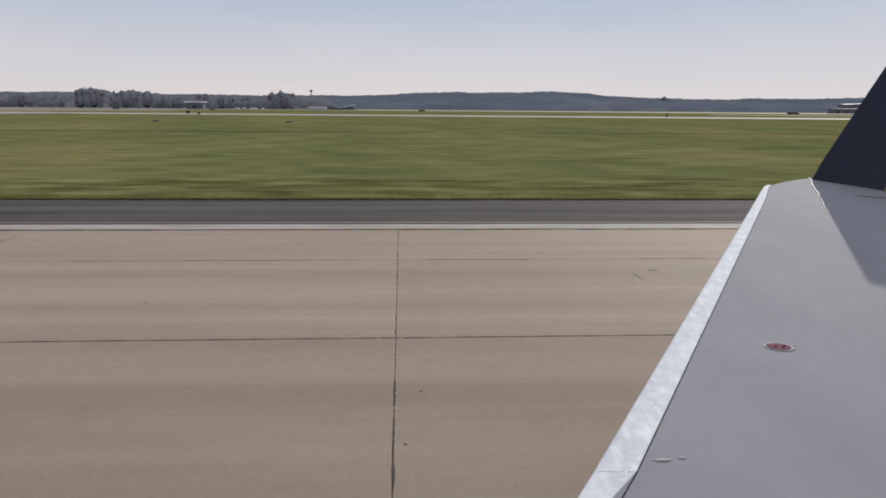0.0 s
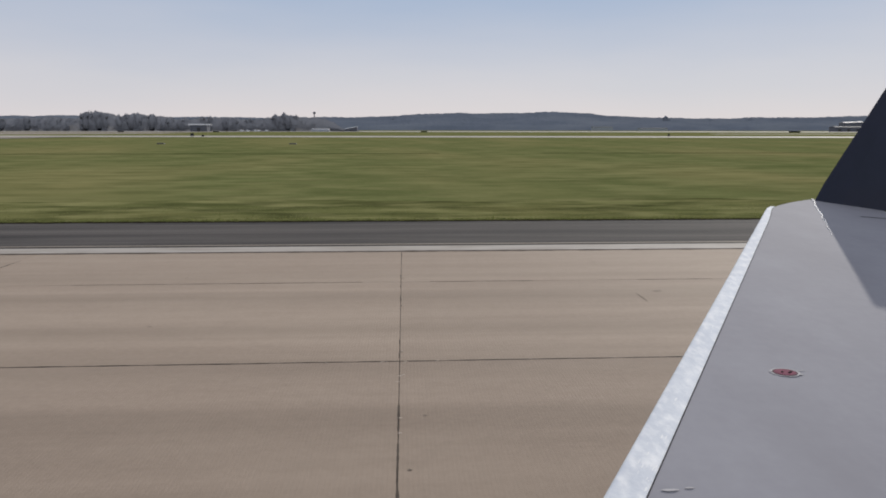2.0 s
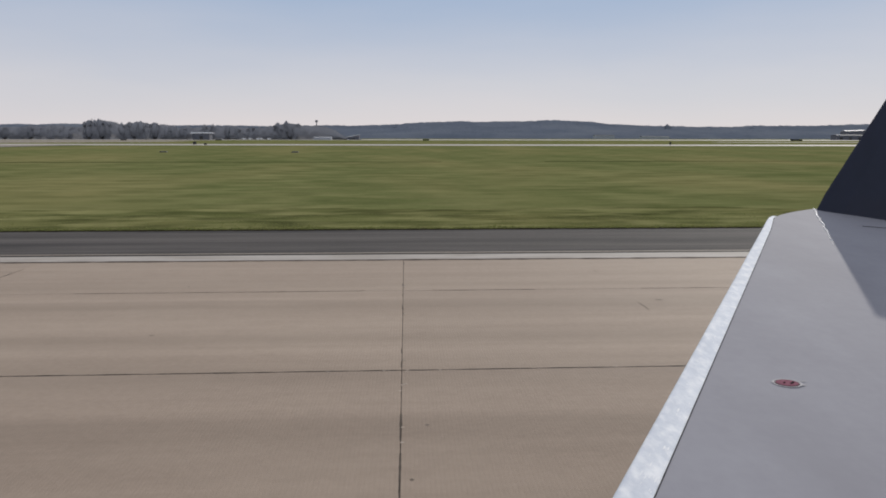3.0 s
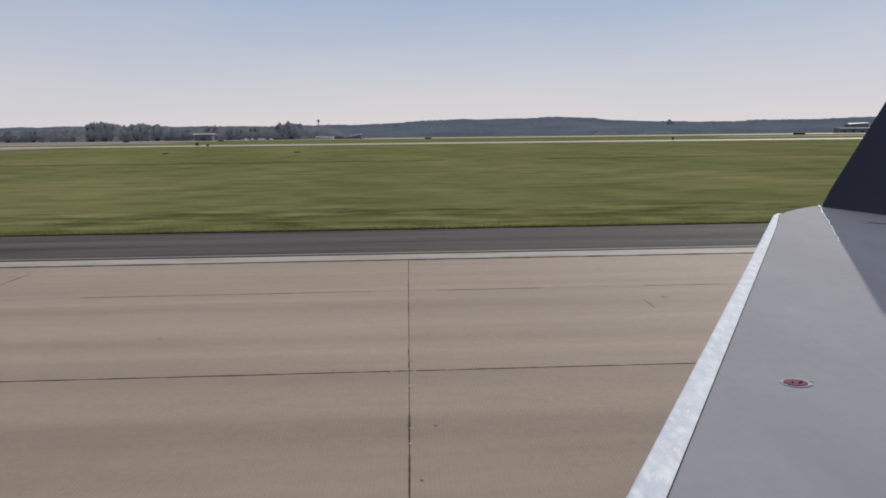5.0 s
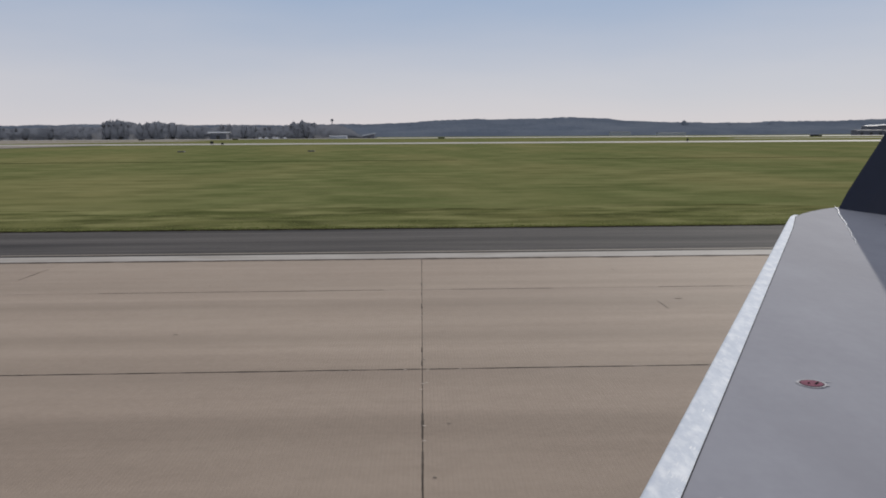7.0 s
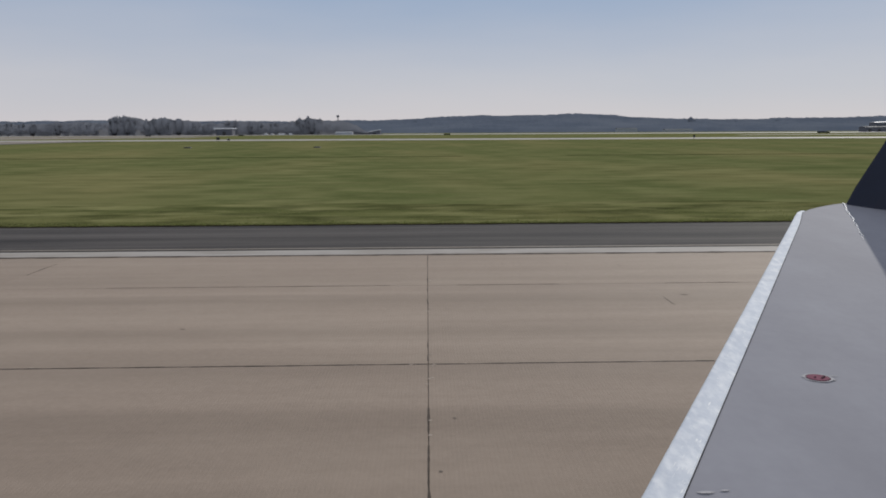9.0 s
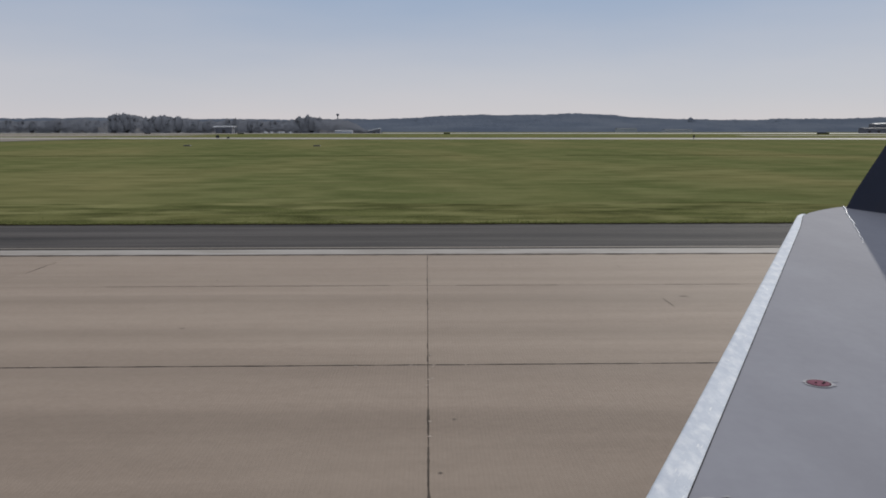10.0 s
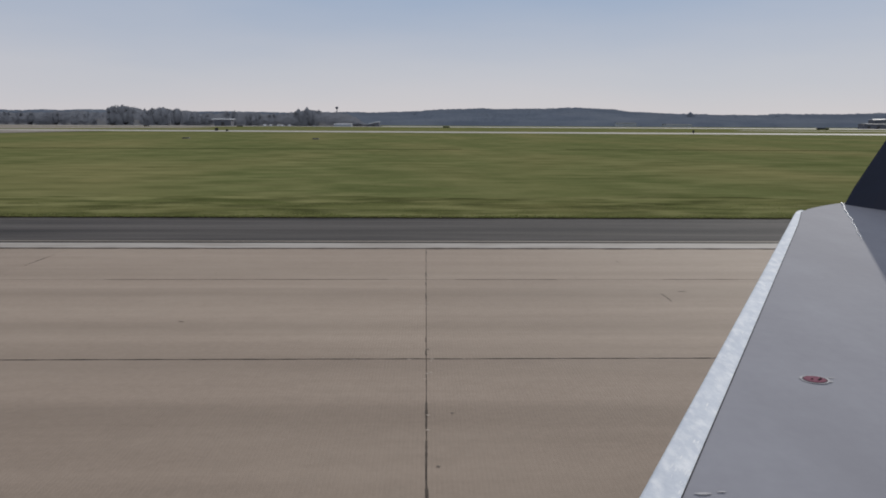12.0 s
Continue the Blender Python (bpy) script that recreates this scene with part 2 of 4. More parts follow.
def strip(points, z):
    """A flat sheet between two lines of points: (x, y near), (x, y far)."""
    bm = bmesh.new()
    last = None
    for a, b in points:
        pair = bm.verts.new((*a, z)), bm.verts.new((*b, z))
        if last:
            bm.faces.new((last[0], pair[0], pair[1], last[1]))
        last = pair
    bmesh.ops.recalc_face_normals(bm, faces=bm.faces)
    for f in bm.faces:
        if f.normal.z < 0:
            f.normal_flip()
    return bm


# ---- ground, far hills ----
def ground_mesh():
    bm = bmesh.new()
    xs = [-4200, -2500, -1200, -600, -250, -100, 0, 100, 250, 600, 1200, 2500, 4200]
    ys = [-1500, -400, -100, 0, 31.27, 60, 120, 250, 500, 900, 1500, 2200, 3200, 4600]
    grid = [[bm.verts.new((x, y, -0.07)) for x in xs] for y in ys]
    for j in range(len(ys) - 1):
        for i in range(len(xs) - 1):
            bm.faces.new((grid[j][i], grid[j][i + 1], grid[j + 1][i + 1], grid[j + 1][i]))
    return bm


tagged(part("ground", ground_mesh(), GRASS_GROUND), "flat mown airfield grass, green with dry patches", "grass", kind="structure")


def rise(x, at, wide):
    """A smooth step from 0 to 1 round a place."""
    return 1 / (1 + math.exp(max(-60.0, min(60.0, (at - x) / wide))))


def bump_at(x, at, wide):
    return math.exp(-((x - at) / wide) ** 2)


def hill_height(x, y):
    """The wooded rise behind the airfield."""
    along = (28.5 + 15.5 * rise(x, -5, 62) * rise(-x, -700, 55) + 4 * bump_at(x, 540, 130) + 8 * bump_at(x, 1620, 300)
             + 5 * bump_at(x, -1150, 260) + 0.9 * math.sin(x / 61) + 0.6 * math.sin(x / 23))
    return along * max(0.0, min(1.0, (y - 2050) / 350)) ** 1.3


def hills():
    bm = bmesh.new()
    ys = [2040, 2120, 2220, 2320, 2420, 2600, 2900]
    xs = [-2600 + 20 * i for i in range(262)]
    grid = [[bm.verts.new((x, y, hill_height(x, y) - 0.2 + (8.5 + rnd.uniform(-0.6, 0.6) if y > 2400 else 0))) for x in xs] for y in ys]
    for j in range(len(ys) - 1):
        for i in range(len(xs) - 1):
            bm.faces.new((grid[j][i], grid[j][i + 1], grid[j + 1][i + 1], grid[j + 1][i]))
    return bm


rnd = random.Random(7)
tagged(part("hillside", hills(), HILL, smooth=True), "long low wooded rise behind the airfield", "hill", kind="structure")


def lump(level):
    """A ball of points and triangles, the core of a leaf clump."""
    bm = bmesh.new()
    bmesh.ops.create_icosphere(bm, subdivisions=level, radius=1.0)
    vs = np.array([v.co[:] for v in bm.verts])
    fs = np.array([[v.index for v in f.verts] for f in bm.faces])
    bm.free()
    return vs, fs


def soft_mesh(name, vs, fs, label, material):
    me = bpy.data.meshes.new(name)
    me.from_pydata(np.concatenate(vs).tolist(), [], np.concatenate(fs).tolist())
    me.materials.append(material)
    me.polygons.foreach_set("use_smooth", np.ones(len(me.polygons), dtype=bool))
    return tagged(new(name, me), label, "trees", kind="stuff")


def crowns(spots, name, label, material, sprays=50):
    """One mesh of many trees: each a stem and a full uneven crown of billows, roughened all over by small leaf sprays."""
    core_v, core_f = lump(2)
    small_v, small_f = lump(1)
    draw = np.random.default_rng(len(spots))
    vs, fs, count = [], [], 0
    for x, y, z, h, w in spots:
        waves = [(draw.normal(size=3) * 2.6, draw.uniform(0, 6.28), draw.uniform(0.04, 0.08)) for _ in range(5)]

        def swell(d):
            return 1 + sum(a * np.sin(d @ k + f) for k, f, a in waves)[:, None]

        billows = [((0, 0, 0.46), (0.6, 0.5, 0.46))]
        for _ in range(6):
            billows.append(((draw.uniform(-0.45, 0.45), draw.uniform(-0.3, 0.1), draw.uniform(0.3, 0.8)), (draw.uniform(0.18, 0.3), 0.25, draw.uniform(0.1, 0.18))))
        for k, (off, wide) in enumerate(billows):
            c = np.array((x, y, z)) + np.array(off) * (w, w, h)
            size = np.array(wide) * (w, w, h)
            ball, faces = (small_v, small_f) if k else (core_v, core_f)
            vs.append(c + ball * swell(ball) * (1 + draw.uniform(-0.07, 0.07, (len(ball), 1))) * size)
            fs.append(faces + count)
            count += len(ball)
            d = draw.normal(size=(sprays, 3))
            d /= np.linalg.norm(d, axis=1)[:, None]
            mid = c + d * swell(d) * size * draw.uniform(0.94, 1.1, (sprays, 1))
            tri = mid[:, None, :] + draw.normal(size=(sprays, 3, 3)) * (0.55, 0.55, 0.45)
            vs.append(tri.reshape(-1, 3))
            fs.append(np.arange(3 * sprays).reshape(-1, 3) + count)
            count += 3 * sprays
        t = 0.03 * h
        vs.append(np.array(((x - t, y, z - 1), (x + t, y - t, z - 1), (x, y + t, z - 1), (x, y, z + h * 0.8))))
        fs.append(np.array(((0, 1, 3), (1, 2, 3), (2, 0, 3))) + count)
        count += 4
    return soft_mesh(name, vs, fs, label, material)


def canopy():
    """The closed roof of the woods over the rise: billows of single crowns, with a fringe of leaf sprays."""
    xs = np.arange(-2050, 1950, 3.2)
    ys = np.concatenate((np.arange(2046, 2300, 7.0), np.arange(2300, 2420, 5.0)))
    grid = np.empty((len(ys), len(xs), 3))
    for j, y in enumerate(ys):
        for i, x in enumerate(xs):
            lift = 12.0 + 2.6 * noise.noise((x * 0.075, y * 0.06, 1.0)) + 1.5 * noise.noise((x * 0.2, y * 0.17, 5.0)) + 1.6 * noise.noise((x * 0.013, 2.0, y * 0.013))
            grid[j, i] = (x, y, hill_height(x, y) + lift * min(1.0, (y - 2046) / 14))
    n, m = len(ys), len(xs)
    a = (np.arange(n - 1)[:, None] * m + np.arange(m - 1)).ravel()
    faces = np.concatenate((np.stack((a, a + 1, a + m + 1), 1), np.stack((a, a + m + 1, a + m), 1)))
    draw = np.random.default_rng(5)
    pick = grid.reshape(-1, 3)[draw.integers(0, n * m, 40000)]
    tri = pick[:, None, :] + draw.normal(size=(40000, 3, 3)) * (0.9, 0.9, 0.7)
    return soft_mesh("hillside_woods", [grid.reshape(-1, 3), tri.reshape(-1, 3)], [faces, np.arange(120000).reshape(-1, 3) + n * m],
                     "distant dark wooded hillside behind the airfield, haze painted in", WOODS)


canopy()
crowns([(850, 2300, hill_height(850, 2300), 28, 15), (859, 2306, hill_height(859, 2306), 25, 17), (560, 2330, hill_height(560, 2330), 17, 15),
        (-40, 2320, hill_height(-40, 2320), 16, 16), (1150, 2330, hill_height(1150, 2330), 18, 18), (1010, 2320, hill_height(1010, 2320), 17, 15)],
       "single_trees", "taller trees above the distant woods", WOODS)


def belt_height(x):
    """Height of the tree belt along the far airfield edge."""
    return (18.3 + 10.0 * rise(x, -499, 3) * rise(-x, 456, 4) + 9.0 * bump_at(x, -424, 22) + 4 * bump_at(x, -388, 20) + 2.5 * bump_at(x, -300, 25)
            + 7.5 * bump_at(x, -187, 22) + 4 * bump_at(x, -140, 14) + 2.5 * bump_at(x, -560, 40) + 3 * bump_at(x, -800, 90)) * rise(-x, 106, 7)


def tree_belt():
    """A dense belt of trees: a lumpy leafy front that rolls over into the crowns, roughened by leaf sprays."""
    xs = np.arange(-1250, -72, 1.3)
    line = ((0.0, 0.0), (-1.0, 0.14), (-1.6, 0.28), (-1.7, 0.42), (-1.2, 0.55), (0.2, 0.67), (2.0, 0.78), (4.5, 0.87), (8.0, 0.94), (13.0, 0.98), (20.0, 1.0), (30.0, 0.95))
    grid = np.empty((len(line), len(xs), 3))
    for i, x in enumerate(xs):
        crown = 2.2 * noise.noise((x * 0.085, 3.0, 0.0)) + 1.4 * noise.noise((x * 0.21, 8.0, 0.0)) + 0.8 * noise.noise((x * 0.5, 1.0, 0.0))
        top = max(0.3, belt_height(x) + crown * rise(-x, 106, 7))
        for j, (back, up) in enumerate(line):
            z = top * up
            bulge = 1.8 * noise.noise((x * 0.11, z * 0.14, 4.0)) + 1.0 * noise.noise((x * 0.3, z * 0.35, 6.0))
            grid[j, i] = (x, 1146 + back + bulge, z + (0.5 * noise.noise((x * 0.35, back * 0.2, 9.0)) if j else -0.1))
    n, m = len(line), len(xs)
    a = (np.arange(n - 1)[:, None] * m + np.arange(m - 1)).ravel()
    faces = np.concatenate((np.stack((a, a + 1, a + m + 1), 1), np.stack((a, a + m + 1, a + m), 1)))
    draw = np.random.default_rng(11)
    pick = grid[1:].reshape(-1, 3)[draw.integers(0, (n - 1) * m, 26000)]
    tri = pick[:, None, :] + draw.normal(size=(26000, 3, 3)) * (0.6, 0.5, 0.5)
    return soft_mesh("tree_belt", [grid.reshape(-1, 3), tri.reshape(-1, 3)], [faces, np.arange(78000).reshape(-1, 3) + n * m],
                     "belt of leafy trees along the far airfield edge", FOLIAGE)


tree_belt()
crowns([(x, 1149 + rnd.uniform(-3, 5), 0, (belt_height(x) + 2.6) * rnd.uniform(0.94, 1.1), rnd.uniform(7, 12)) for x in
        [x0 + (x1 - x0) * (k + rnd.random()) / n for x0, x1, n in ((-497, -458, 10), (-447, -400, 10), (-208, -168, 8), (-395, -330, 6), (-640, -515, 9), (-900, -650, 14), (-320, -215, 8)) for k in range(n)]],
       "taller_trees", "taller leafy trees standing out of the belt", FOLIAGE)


def grass_tufts():
    """Uneven tufts along the shoulder's edge and out over the nearer grass."""
    vs, fs = [], []

    def tuft(x, y, h, n, spread):
        for _ in range(n):
            a, lean = rnd.uniform(0, 6.283), rnd.uniform(0.2, 0.9) * h
            bx, by = x + rnd.uniform(-spread, spread), y + rnd.uniform(-spread, spread)
            w = rnd.uniform(0.012, 0.03)
            k, hh = len(vs), h * rnd.uniform(0.5, 1.1)
            vs.extend(((bx - w * math.sin(a), by + w * math.cos(a), -0.08), (bx + w * math.sin(a), by - w * math.cos(a), -0.08),
                       (bx + lean * math.cos(a), by + lean * math.sin(a), hh - 0.07)))
            fs.append((k, k + 1, k + 2))

    for i in range(4200):
        x = rnd.uniform(-34, 40)
        dense = 0.5 + 0.5 * noise.noise((x * 0.35, 2.0, 0.0))
        tuft(x, 31.5 + abs(rnd.gauss(0, 0.4)), rnd.uniform(0.05, 0.11) + 0.1 * dense, 6, 0.14)
    for i in range(2600):
        y = 31.5 + 7 * rnd.random() ** 2.0
        x = rnd.uniform(-0.78 * y - 8, 0.9 * y + 8)
        tuft(x, y, rnd.uniform(0.04, 0.08), 6, 0.35)
    me = bpy.data.meshes.new("grass_tufts")
    me.from_pydata(vs, [], fs)
    me.materials.append(GRASS_BLADE)
    return tagged(new("grass_tufts", me), "uneven green and straw grass tufts along the shoulder", "grass", kind="stuff")


grass_tufts()


def verge():
    """The lusher strip of longer grass next to the shoulder, with a wandering far edge."""
    pts, x = [], -70.0
    while x < 85:
        pts.append(((x, 31.4), (x, 41.0 + 4.2 * noise.noise((x * 0.05, 4.0, 0.0)) + 0.9 * noise.noise((x * 0.3, 9.0, 0.0)))))
        x += 0.8
    return strip(pts, -0.055)


tagged(part("grass_verge", verge(), surface("lush_verge_grass", (0.085, 0.095, 0.033), (0.2, 0.198, 0.08), 0.95, scale=0.3, stretch=(0.25, 1, 1), fine=5,
                                            span=(0.44, 0.96), bump=0.6, bump_scale=9, gloss=0.0, patch=[((0.2, 0.18, 0.075), 0.1, (0.5, 0.8, 1), 0.7), ((0.31, 0.29, 0.13), 0.8, (0.25, 0.6, 1), 0.65),
                                                                                                   ((0.04, 0.046, 0.016), 0.9, (0.25, 0.6, 1), 0.75)])),
       "longer lush green grass strip beside the shoulder", "grass", kind="structure")


def turf_edge():
    pts, x = [], -60.0
    while x < 70:
        pts.append(((x, 31.15 + rnd.uniform(-0.06, 0.04)), (x, 31.62 + 0.18 * noise.noise((x * 0.6, 0, 0)) + rnd.uniform(-0.05, 0.08))))
        x += 0.35
    return strip(pts, 0.002)


# soil darkened further to paint the shadow under the turf lip
tagged(part("turf_edge", turf_edge(), surface("shaded_soil", (0.018, 0.016, 0.01), (0.045, 0.04, 0.024), 0.95, scale=2, gloss=0.0, bump=0.5)),
       "dark soil lip between shoulder and turf, turf shadow painted in", "soil", kind="structure")

# ---- far pavements ----
for name, y0, y1, lab in (("far_runway", 354, 418, "pale concrete runway across the grass"),
                          ("far_taxiway", 1000, 1350, "pale far concrete taxiway")):
    tagged(part(name, strip([((x, y0 - 0.05 * x), (x, y1 - 0.05 * x)) for x in (-1600, -800, -300, 0, 300, 800, 1600)], -0.03), CONCRETE_GLINT), lab, "runway",
           kind="structure")
tagged(part("far_apron", strip([((-1300, 490), (-1300, 702)), ((-520, 450), (-520, 702)), ((-330, 440), (-330, 702)), ((-200, 600), (-200, 702))], -0.038), CONCRETE_FAR),
       "pale concrete apron between the far runway and the trees", "apron", kind="structure")
tagged(part("far_apron", strip([((-1300, 700), (-1300, 990)), ((-700, 700), (-700, 990)), ((-260, 760), (-210, 985))], -0.034), CONCRETE_FAR),
       "wide pale concrete apron before the far trees", "apron", kind="structure")
tagged(part("far_apron", strip([((255, 590), (290, 650)), ((500, 585), (500, 650)), ((900, 580), (900, 650))], -0.034), CONCRETE_FAR),
       "pale concrete apron link across the grass", "apron", kind="structure")
RUT = surface("rutted_dark_turf", (0.045, 0.05, 0.018), (0.075, 0.075, 0.03), 0.95, gloss=0.0, scale=0.3, stretch=(0.1, 1, 1), fine=5)
for y, x0, x1, wide in ((120, -72, 9, 1.6), (122, 24, 110, 1.8)):
    tagged(part("service_track", strip([((x, y - wide / 2 + 0.8 * math.sin(x / 37)), (x, y + wide / 2 * rnd.uniform(0.5, 1) + 0.8 * math.sin(x / 31)))
                                        for x in range(x0, x1, 3)], -0.05), RUT),
           "rutted dark turf track along the grass", "track", kind="structure")

# ---- runway, shoulder, markings ----
SLAB_X, X_FIRST = 11.7, -0.05
ROW_EDGES = (24.93, 18.6, 12.04, 5.7, -0.5, -6.7, -12.9, -18.5)      # the long joints between rows of slabs
tagged(part("shoulder", box(-700, 200, 25.0, 31.25, -0.2, -0.006), ASPHALT), "dark weathered asphalt runway shoulder", "road", kind="structure")
runway = tagged(part("runway", box(-700, 200, -18.6, 24.99, -0.2, -0.009), SEALANT), "concrete runway of large jointed slabs", "runway",
                kind="structure")


def ragged(axis, at, start, end, half, step, missing, z, wander=0.012):
    """A ragged dark bead of joint sealant along x or y, worn away in places."""
    bm = bmesh.new()
    last, n = None, int((end - start) / step)
    for k in range(n + 1):
        u = start + (end - start) * k / n
        gone = noise.noise((u * 0.45, at * 3.1, 7.0)) + 0.45 * noise.noise((u * 2.3, at, 1.0)) > missing
        w = half * (0.75 + 0.8 * noise.noise((u * 1.7, at * 2.0, 3.0)) + rnd.uniform(-0.2, 0.2))
        c = at + wander * noise.noise((u * 0.9, at, 5.0))
        if gone or w <= 0.001:
            last = None
            continue
        pair = [bm.verts.new((u, c + q * w, z) if axis == "x" else (c + q * w, u, z)) for q in (-1, 1)]
        if last:
            bm.faces.new((last[0], pair[0], pair[1], last[1]) if axis == "x" else (last[1], pair[1], pair[0], last[0]))
        last = pair
    return bm


TAR = surface("dark_tar", (0.018, 0.016, 0.015), (0.035, 0.031, 0.028), 0.85, scale=1.5, gloss=0.1)
BEAD = surface("worn_joint_sealant", (0.055, 0.045, 0.038), (0.13, 0.107, 0.088), 0.9, scale=2.5, gloss=0.05, bump=0.2)
part("sealed_crack", ragged("x", 23.41, -60, 70, 0.11, 0.3, 0.9, 0.007), BEAD, runway, "thin dark sealed seam beside the edge line")
part("sealed_crack", box(-700, 200, 24.51, 24.8, -0.01, 0.005), TAR, runway, "dark sealed seam behind the edge line")
part("edge_strip", box(-700, 200, 24.82, 24.985, -0.1, 0.003), CONCRETE_FAR, runway, "narrow pale concrete strip beside the shoulder")
tagged(part("edge_line", strip([((x, 23.5 + rnd.uniform(-0.015, 0.015)), (x, 24.5)) for x in range(-700, 201, 2)], 0.006), PAINT_WHITE), "worn white painted runway edge line",
       "road marking", kind="structure")


def smear(x, y, length, width, name, label, material, z=0.007):
    """A ragged lens-shaped mark lying on the concrete, drawn out along the runway."""
    n = 18
    pts = []
    for k in range(n + 1):
        u = k / n
        half = width / 2 * (math.sin(math.pi * u) ** 0.5) * rnd.uniform(0.6, 1.1) + 0.004
        xx, yy = x + length * (u - 0.5), y + 0.006 * math.sin(u * 5 + x)
        pts.append(((xx, yy - half), (xx, yy + half)))
    return tagged(part(name, strip(pts, z), material), label, "mark", kind="structure")


MARK = surface("rubber_mark", (0.15, 0.125, 0.1), (0.24, 0.2, 0.165), 0.9, scale=3, stretch=(0.2, 1, 1), gloss=0.1)
for x, y, l, w in ((45.5, 8.62, 2.4, 0.028), (6.4, 17.2, 0.22, 0.035), (0.33, 9.62, 0.05, 0.035), (0.1, 8.0, 0.05, 0.03),
                   (-5.2, 14.5, 0.12, 0.03)):
    smear(x, y, l, w, "rubber_mark", "dark rubber mark on the concrete", MARK)


# ---- the airliner ----
airliner = tagged(empty("airliner", (0, 0, 0)), "airliner with a light grey wing and navy winglet on the runway", "airplane")
airliner.matrix_basis = pose(-0.005, 0.007, 0.011, -0.032, 0.085, -0.394)      # its heading, a little off the runway's


def le_x(y):
    return 0.958 + 0.622 * (y - 3.124)


def le_z(y):
    return 2.324 + 0.0975 * (y - 3.124)


def te_x(y):
    return 7.15 - 0.24 * (10.4 - y)


def strip_w(y):
    """Depth of the bare metal strip behind the leading edge."""
    if y > 8.5:
        return max(0.018, 0.137 - 0.0151 * (y - 8.5) - 0.03 * (y - 8.5) ** 2)
    return 0.218 - 0.0151 * (y - 3.124) if y > 3.05 else max(0.08, 0.218 - 0.25 * (3.05 - y))


TIP_Y = 10.42


def nose_back(y):
    """How far the rounded tip sets the leading edge back."""
    s = max(0.0, y - 9.55) / (TIP_Y - 9.55)
    return 0.72 * s ** 1.6


def upper(y, dx):
    """Height of the wing's upper skin, dx behind the leading edge."""
    return le_z(y) - 0.03 * dx - 0.0175 * dx * dx - 0.085 * max(0.0, dx - 0.62) * max(0.0, y - 9.4)      # the tip twists down aft


STATIONS = [-0.25, 0.6, 1.2, 2.0, 2.6, 3.05, 3.3, 4.2, 5.2, 6.2, 7.2, 8.2, 8.9, 9.4, 9.6, 9.8, 9.98, 10.12, 10.24, 10.33, 10.39, TIP_Y]


def skin():
    bm = bmesh.new()
    rows = []
    for y in STATIONS:
        x0 = le_x(y) + nose_back(y)
        w = strip_w(y)
        chord = te_x(y) - x0
        thick = 0.1 * chord * (1 if y < 9.5 else max(0.25, (TIP_Y + 0.12 - y) / 1.04))
        base = le_x(y)
        row = []
        for k in range(13):
            s = w + (chord - w) * (k / 12) ** 1.15
            row.append((x0 + s, y, upper(y, x0 + s - base)))
        zt = row[-1][2]
        row.append((te_x(y), y, zt - 0.012))
        for c in (0.75, 0.5, 0.3, 0.15, 0.06):
            s = chord * c
            row.append((x0 + s, y, upper(y, x0 + s - base) - thick * (1.9 * c ** 0.5 * (1 - c) + 0.12)))
        row.append((x0 + w * 0.5, y, le_z(y) - 0.09))
        rows.append([bm.verts.new(p) for p in row])
    n = len(rows[0])
    for a, b in zip(rows, rows[1:]):
        for k in range(n - 1):
            bm.faces.new((a[k], a[k + 1], b[k + 1], b[k]))
    bm.faces.new(rows[0])
    bm.faces.new(rows[-1])
    bmesh.ops.recalc_face_normals(bm, faces=bm.faces)
    return bm


def leading_edge(y0, y1, proud=0.0):
    """A length of the bare metal nose skin, wrapped round from the upper skin to below."""
    bm = bmesh.new()
    ys = [y0] + [s for s in STATIONS if y0 < s < y1] + [y1]
    ys = sorted(set(ys + [y0 + (y1 - y0) * k / 10 for k in range(11)]))
    rows = []
    for y in ys:
        x0, w = le_x(y) + nose_back(y), strip_w(y)
        fade = 1 if y < 9.5 else max(0.12, (TIP_Y - y) / 0.92)
        prof = [(w, -0.03), (w, 0.0015), (0.985 * w, 0.002), (0.75 * w, 0.002), (0.5 * w, 0.0015), (0.3 * w, 0.001), (0.16 * w, 0.0), (0.1 * w, -0.004), (0.05 * w, -0.014), (0.012 * w, -0.03),
                (0.0, -0.046), (0.03 * w, -0.068), (0.14 * w, -0.082), (0.35 * w, -0.094), (0.6 * w, -0.1)]
        rows.append([bm.verts.new((x0 + (q if q >= w else q * fade), y, upper(y, max(0.0, q)) + z * (0.4 + 0.6 * fade))) for q, z in prof])
    for a, b in zip(rows, rows[1:]):
        for k in range(len(a) - 1):
            bm.faces.new((a[k], a[k + 1], b[k + 1], b[k]))
    bmesh.ops.recalc_face_normals(bm, faces=bm.faces)
    return bm


wing = part("wing", skin(), WING_PAINT, airliner, "light grey painted wing skin", smooth=True)
for a, b in ((-0.2, 3.05), (3.0525, 6.5), (6.5025, 9.7)):
    part("leading_edge", leading_edge(a, b), BARE_METAL, wing, "bare polished metal leading edge", smooth=True)


